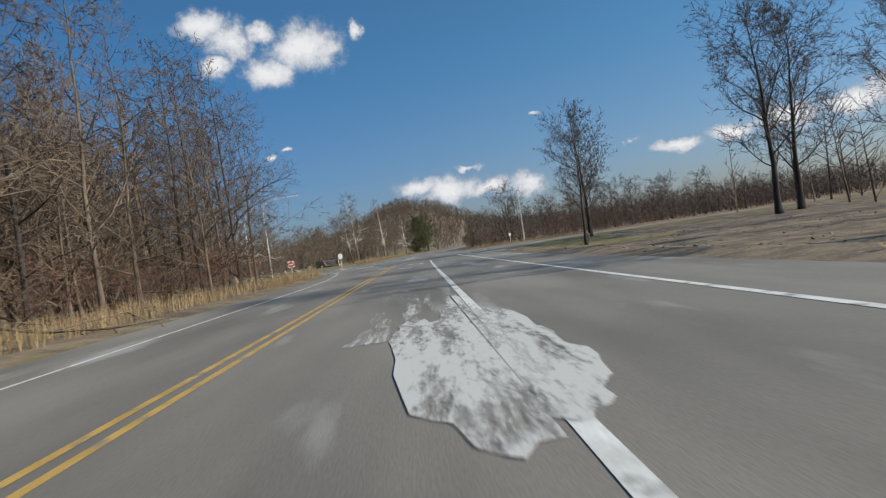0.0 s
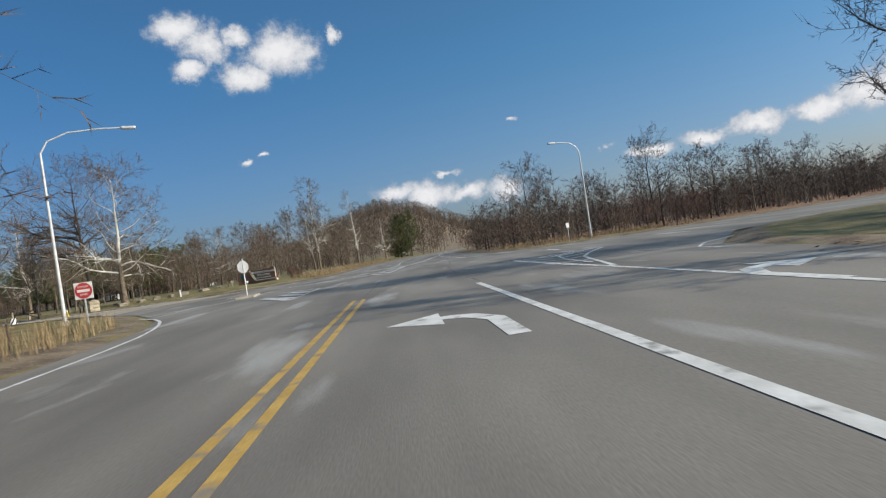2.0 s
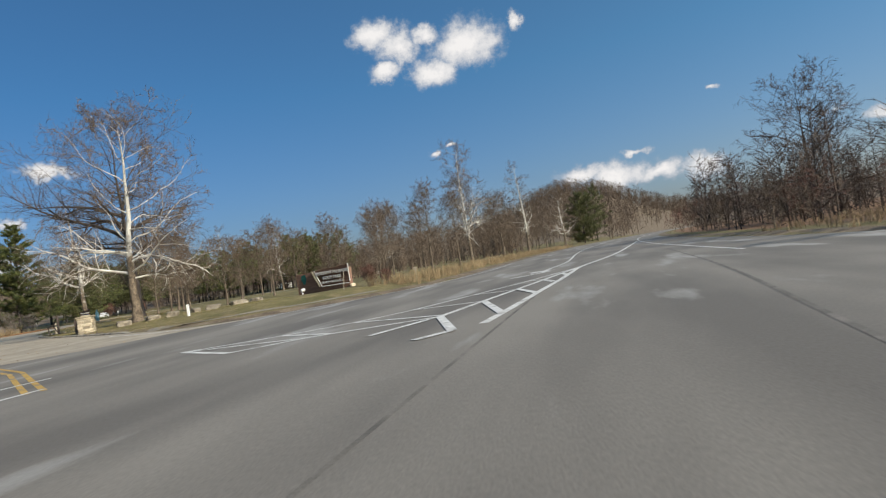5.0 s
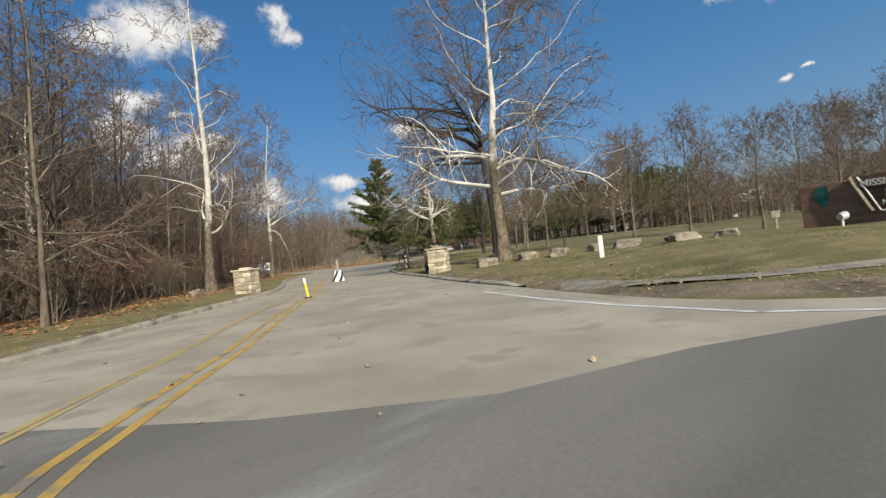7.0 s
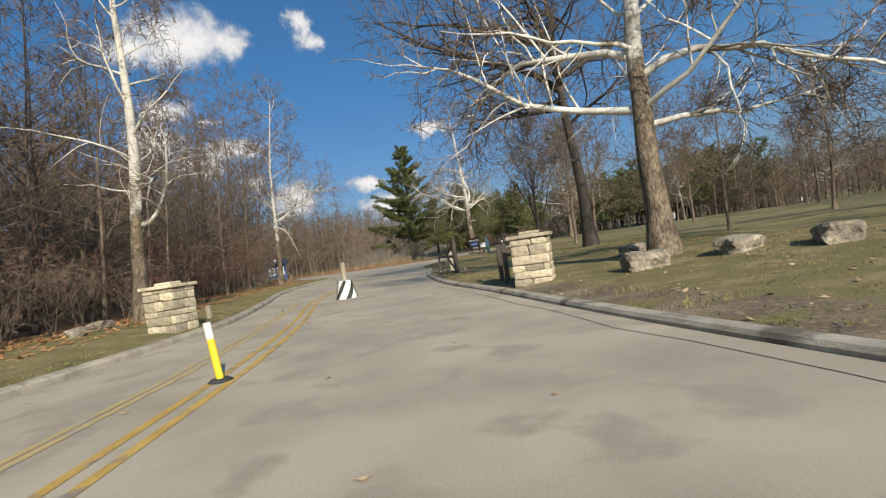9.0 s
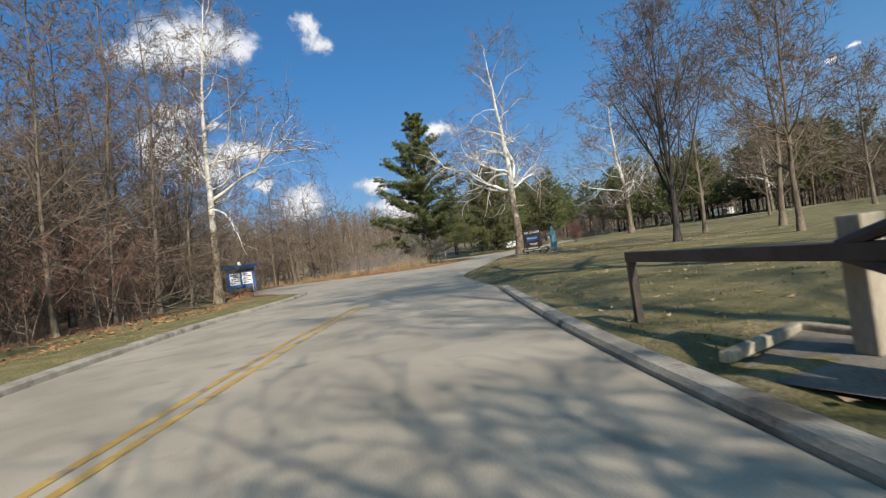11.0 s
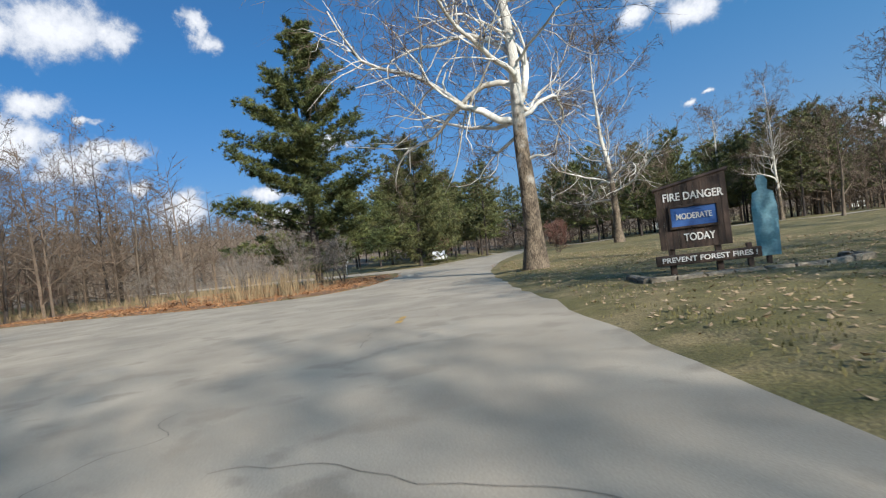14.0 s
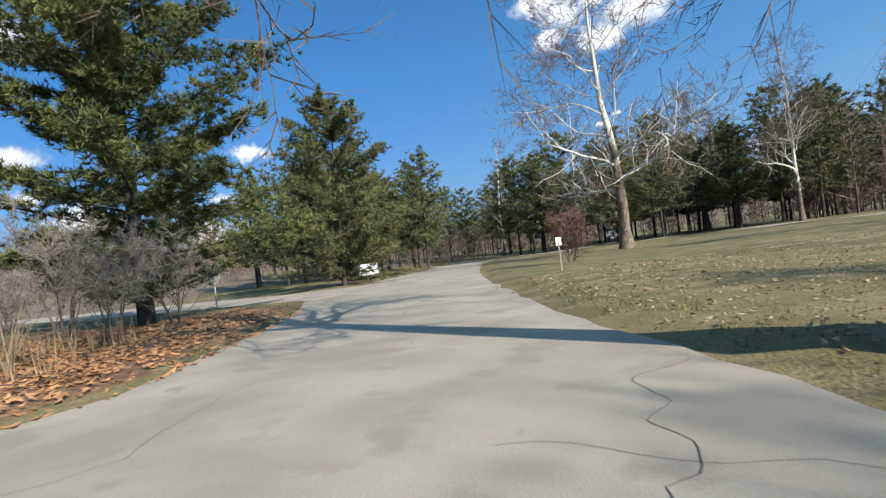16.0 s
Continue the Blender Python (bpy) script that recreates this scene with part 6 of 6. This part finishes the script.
flex_post(-30.2, 96.7, -10)
stripe = base_empty("striped_marker", -40.2, 104.2, 0.0, 36)
bm = bmesh.new()
rod(bm, (0, 0, 0), (0, 0, 0.62), 0.36, 0.22, sides=14)
part("base", bm, WHITE_SIGN, stripe, "white base with black diagonal bands")
for k in range(5):
    bm = bmesh.new()
    for q in range(8):
        z0, z1 = q / 8, (q + 1) / 8
        a0, a1 = k * math.tau / 5 + z0 * 1.1, k * math.tau / 5 + z1 * 1.1
        r0, r1 = 0.388 - 0.14 * z0, 0.388 - 0.14 * z1
        vs = [bm.verts.new((r * math.cos(a + o), r * math.sin(a + o), 0.62 * z)) for r, a, z, o in ((r0, a0, z0, 0), (r0, a0, z0, 0.5), (r1, a1, z1, 0.5), (r1, a1, z1, 0))]
        bm.faces.new(vs)
    bmesh.ops.remove_doubles(bm, verts=bm.verts, dist=0.001)
    part("band", bm, BLACK_RUBBER, stripe, "black band")
bm = bmesh.new()
rod(bm, (0, 0, 0.6), (0, 0, 1.25), 0.09, 0.08, sides=12)
part("post", bm, GREY_WOOD, stripe)
tagged(stripe, "pale post in a striped black and white base on the road", "post")

bin_ = base_empty("litter_bin", 18.6, 53.2, -0.42, 10)
bm = bmesh.new()
rod(bm, (0, 0, 0), (0, 0, 0.85), 0.26, 0.30, sides=18)
part("drum", bm, BROWN_STEEL, bin_)
bm = bmesh.new()
rod(bm, (0, 0, 0.85), (0, 0, 0.93), 0.31, 0.24, sides=18)
part("lid", bm, BROWN_STEEL, bin_)
tagged(bin_, "dark brown litter drum under the trees", "litter bin")


# ---------------------------------------------------------------- parked car
def parked_car(x, y, turn, paint, label):
    ob = base_empty("parked_car", x, y, 0.12, turn)
    bm = bmesh.new()
    prof = [(-2.2, 0.35), (-2.2, 0.85), (-1.5, 0.95), (-0.9, 1.42), (0.7, 1.45), (1.35, 1.0), (2.1, 0.85), (2.2, 0.4)]
    for sgn in (-0.85, 0.85):
        bm.faces.new([bm.verts.new((px_, sgn, pz_)) for px_, pz_ in prof])
    bm.verts.ensure_lookup_table()
    n = len(prof)
    for k in range(n):
        j = (k + 1) % n
        bm.faces.new((bm.verts[k], bm.verts[j], bm.verts[n + j], bm.verts[n + k]))
    bmesh.ops.recalc_face_normals(bm, faces=bm.faces)
    bmesh.ops.bevel(bm, geom=list(bm.edges), offset=0.07, segments=2, affect="EDGES")
    part("body", bm, paint, ob)
    for sgn in (-0.86, 0.86):
        bm = bmesh.new()
        f0 = bm.faces.new([bm.verts.new((px_, sgn, pz_)) for px_, pz_ in ((-1.35, 0.97), (-0.8, 1.36), (0.6, 1.38), (1.15, 1.0))])
        bmesh.ops.solidify(bm, geom=[f0], thickness=0.02)
        part("side_window", bm, BLACK_RUBBER, ob)
    for wx in (-1.35, 1.35):
        for wy in (-0.75, 0.75):
            bm = bmesh.new()
            rod(bm, (wx, wy - 0.1, 0.32), (wx, wy + 0.1, 0.32), 0.32, sides=20)
            wh = part("wheel", bm, BLACK_RUBBER, ob)
            bm = bmesh.new()
            rod(bm, (wx, wy - 0.11, 0.32), (wx, wy + 0.11, 0.32), 0.18, sides=14)
            part("rim", bm, STEEL, wh)
    return tagged(ob, label, "car")


parked_car(-113.5, 182.5, 125, SIGN_BACK, "pale silver car parked by the pine grove")

shed = base_empty("white_shed", -107.0, 256.0, 0.2, 15)
bm = bmesh.new()
box(bm, 0, 0, 1.1, 5.0, 3.0, 2.4, bevel=0.02)
part("wall", bm, WHITE_SIGN, shed)
bm = bmesh.new()
box(bm, 0, 0, 2.36, 5.5, 3.5, 0.16, bevel=0.03)
part("roof", bm, BARK_DARK, shed)
bm = bmesh.new()
box(bm, 0.8, -1.52, 0.95, 1.0, 0.06, 2.0, bevel=0.01)
part("door", bm, BROWN_WOOD, shed)
tagged(shed, "small white outbuilding at the back of the lawn", "building")
shed2 = copy_thing(shed, pose(-26.0, 300.0, 0.2, 0, 0, 70))
shed3 = copy_thing(shed, pose(-72.0, 262.0, 0.2, 0, 0, 30))
for ob in (shed2, shed3):
    ob.scale = (0.5, 0.5, 0.6)


# ---------------------------------------------------------------- boulders
def boulder(seed, sx, sy, sz):
    g = random.Random(seed)
    bm = bmesh.new()
    bmesh.ops.create_icosphere(bm, subdivisions=3, radius=0.5)
    for vt in bm.verts:
        c = vt.co.copy()
        for ax in range(3):
            c[ax] = math.copysign(min(abs(c[ax]), 0.36 + 0.05 * noise.noise(vt.co * 2 + Vector((seed, 0, ax)))), c[ax])
        c *= 1.25 + 0.35 * noise.noise(vt.co * 2.2 + Vector((seed, 5, 1))) + 0.12 * noise.noise(vt.co * 7 + Vector((seed, 2, 9)))
        vt.co = Vector((c.x * sx, c.y * sy, c.z * sz + sz * 0.30))
    return bm


for i, (x, y, sx, sy, sz) in enumerate(((-31.6, 108.4, 0.8, 0.6, 0.4), (-29.6, 105.5, 0.95, 0.65, 0.5), (-28.1, 106.5, 1.0, 0.65, 0.42), (-26.4, 106.6, 1.0, 0.65, 0.48), (-25.2, 107.4, 0.6, 0.5, 0.45), (-23.7, 107.4, 1.05, 0.65, 0.48), (-21.3, 107.0, 1.2, 0.7, 0.42), (-19.6, 106.5, 1.15, 0.75, 0.35), (-43.0, 97.2, 0.8, 0.55, 0.35), (-41.2, 96.4, 0.7, 0.5, 0.3))):
    ob = part("boulder", boulder(20 + i, sx, sy, sz), ROCK)
    ob.matrix_basis = pose(x, y, float(ground_height(np.float64(x), np.float64(y), np.float64(edge_distance(x, y)))) - 0.02, 0, 0, 40 * i)
    tagged(ob, "weathered grey-brown limestone boulder on the lawn" if i < 8 else "mossy boulder in the leaf litter", "boulder", "boulders along the lawn" if i < 8 else "")


# ---------------------------------------------------------------- shrubs, grass and leaves
bed_shrub = tree_thing("bare_shrub", grow(611, 4.2, 0.045, first=0.12, limbs=18, limb=0.5, angle=(30, 65), wob=0.10, lift=0.02, sub=5, fine=6, tips=2, stems=4, sides=5, spare=1.2), BARK, TWIG_GREY, "spreading bare shrub in the leaf-covered bed", "shrub")
for x, y, s, t in ((-98.7, 149.0, 1.1, 0), (-96.0, 151.0, 0.8, 90), (-93.0, 147.5, 0.7, 200), (-92.0, 145.0, 0.55, 30), (-97.5, 145.5, 0.6, 300), (-101.5, 147.0, 0.8, 140), (-93.2, 141.8, 0.5, 10), (-95.5, 139.8, 0.6, 80), (-99.5, 139.5, 0.55, 160), (-90.2, 142.5, 0.4, 220)):
    put(bed_shrub, x, y, t, s)
red_shrub = tree_thing("red_shrub", grow(617, 3.0, 0.03, first=0.08, limbs=24, limb=0.5, angle=(15, 40), wob=0.06, lift=0.02, sub=5, fine=7, tips=2, stems=6, sides=4, spare=1.4), BARK, TWIG_RED, "rounded reddish bare shrub on the lawn", "shrub")
for x, y, s, t in ((-88.6, 168.4, 0.95, 0), (-11.2, 106.2, 0.45, 30), (-10.6, 107.6, 0.36, 100), (-119.5, 190.0, 1.2, 70), (-116.5, 187.0, 1.0, 200)):
    put(red_shrub, x, y, t, s)


def tufts(name, n, place, tall, seed, mat, label, lift=0.06):
    """Upright dry stems, each one thin blade."""
    g, v, f = random.Random(seed), [], []
    for _ in range(n):
        x, y = place(g)
        z = float(ground_height(np.float64(x), np.float64(y), np.float64(edge_distance(x, y)))) - 0.02
        for _b in range(7):
            a = g.random() * math.tau
            h = g.uniform(*tall)
            o = Vector((x + g.gauss(0, 0.10), y + g.gauss(0, 0.10), z))
            e = o + Vector((math.cos(a) * g.uniform(0.05, 0.4) * h, math.sin(a) * g.uniform(0.05, 0.4) * h, h + lift))
            s_ = Vector((-math.sin(a), math.cos(a), 0)) * g.uniform(0.006, 0.014)
            k = len(v)
            v += [o + s_, o - s_, o.lerp(e, 0.6) + Vector((0, 0, 0.03)) + s_ * 0.8, e]
            f += [(k, k + 1, k + 2), (k + 2, k + 1, k + 3)]
    return tagged(mesh_object(name, v, f, mat), label, "grass", kind="stuff")


def near_line(pts, lo, hi, thin=1.0):
    line = smooth_line(pts, 1.0)

    def pick(g):
        i = g.randrange(1, len(line))
        p = line[i - 1].lerp(line[i], g.random())
        d = (line[i] - line[i - 1]).normalized()
        o = lo + (hi - lo) * g.random() ** thin
        q = p + Vector((-d.y, d.x)) * o
        return q.x, q.y
    return pick


tufts("tall_grass", 1000, near_line([(-6.0, -8), (-6.0, 30), (-6.0, 45), (-6.3, 54), (-7.3, 61.3), (-9.0, 66)], 1.3, 5.5, 1.3), (0.25, 0.85), 71, DRY_GRASS, "dry tan grass and reeds along the highway verge")
tufts("tall_grass", 1300, near_line([(-6.6, 104.5), (-6.2, 107), (-6.0, 112), (-5.7, 130), (-4.0, 160), (0.5, 200)], 1.2, 5.0), (0.3, 0.9), 72, DRY_GRASS, "dry tan grass between the lawn and the highway")
tufts("tall_grass", 90, around(-90.0, 140.8, 1.5, 1.6, lambda x, y: off_road(x, y, 0.8)), (0.5, 1.5), 73, DRY_GRASS, "clump of tall dry reeds in the leaf bed")
tufts("tall_grass", 450, within(-125, -90, 134, 150, lambda x, y: off_road(x, y, 2.5)), (0.15, 0.7), 74, DRY_GRASS, "dry weeds beyond the parking pad")
tufts("tall_grass", 500, within(10.5, 30, 93, 110, lambda x, y: off_road(x, y, 0.8)), (0.2, 0.6), 75, DRY_GRASS, "dry grass below the scrub")


LAWN_BLADES = material("lawn_blades", (0.115, 0.108, 0.034), (0.225, 0.190, 0.075), 0.7, 5, 0.9, 0, 0.35)
tufts("lawn_grass", 5000, near_line(RIGHT_EDGE[7:16], -9.0, -0.25, 1.4), (0.012, 0.035), 76, LAWN_BLADES, "short worn winter lawn grass beside the road", 0.01)
tufts("lawn_grass", 1800, near_line(LEFT_KERB, 0.3, 4.0), (0.012, 0.035), 77, LAWN_BLADES, "short grass behind the kerb", 0.01)
tufts("lawn_grass", 1800, near_line(RIGHT_EDGE[3:8], -8.0, -0.3, 1.3), (0.012, 0.035), 78, LAWN_BLADES, "short lawn grass by the gate", 0.01)


def leaf_litter(name, n, place, size, seed, mat, label):
    g, v, f = random.Random(seed), [], []
    for _ in range(n):
        x, y = place(g)
        d = edge_distance(x, y)
        z = float(ground_height(np.float64(x), np.float64(y), np.float64(d))) + 0.012 if d > 0 else 0.012
        s_ = g.uniform(*size)
        m = Matrix.Translation((x, y, z)) @ Euler((g.gauss(0, 0.22), g.gauss(0, 0.22), g.uniform(0, 6.28))).to_matrix().to_4x4()
        k = len(v)
        for px_, py_, pz_ in ((-1, 0, 0.25), (0, -0.6, 0), (1, 0, 0.3), (0, 0.6, 0.05)):
            v.append(m @ Vector((px_ * s_, py_ * s_, pz_ * s_)))
        f += [(k, k + 1, k + 2), (k, k + 2, k + 3)]
    return tagged(mesh_object(name, v, f, mat), label, "leaves", kind="stuff")


leaf_litter("fallen_leaves", 9000, around(-94, 145.5, 6, 4.5, lambda x, y: x < -85 and off_road(x, y, -0.2)), (0.05, 0.10), 81, LEAVES, "rust-coloured fallen leaves in the planting bed")
leaf_litter("fallen_leaves", 7000, near_line(LEFT_FORK[-8:], -3.6, 0.3), (0.05, 0.11), 82, LEAVES, "rust-coloured fallen leaves round the parking pad")
leaf_litter("fallen_leaves", 9000, near_line(RIGHT_EDGE[10:16], -15.0, -0.3, 0.8), (0.025, 0.06), 83, LEAVES_TAN, "scattered tan leaves on the lawn")
leaf_litter("fallen_leaves", 4200, near_line(LEFT_KERB[1:], 3.0, 11), (0.05, 0.12), 84, LEAVES, "fallen leaves under the woodland edge")
leaf_litter("fallen_leaves", 900, near_line(RIGHT_EDGE[4:10], -8.0, -0.4), (0.035, 0.07), 85, LEAVES_TAN, "scattered leaves behind the kerb")
leaf_litter("fallen_leaves", 1200, within(10, 30, 5, 55), (0.05, 0.12), 86, LEAVES_TAN, "leaves on the bank beside the highway")
leaf_litter("fallen_leaves", 70, near_line(MID[3:9], -4.5, 3.0), (0.03, 0.06), 87, LEAVES_TAN, "a few stray leaves on the entrance road")
leaf_litter("fallen_leaves", 600, near_line(RIGHT_EDGE[0:5], -3.0, -0.1), (0.02, 0.045), 88, LEAVES_TAN, "leaf scraps on the bare verge by the junction")
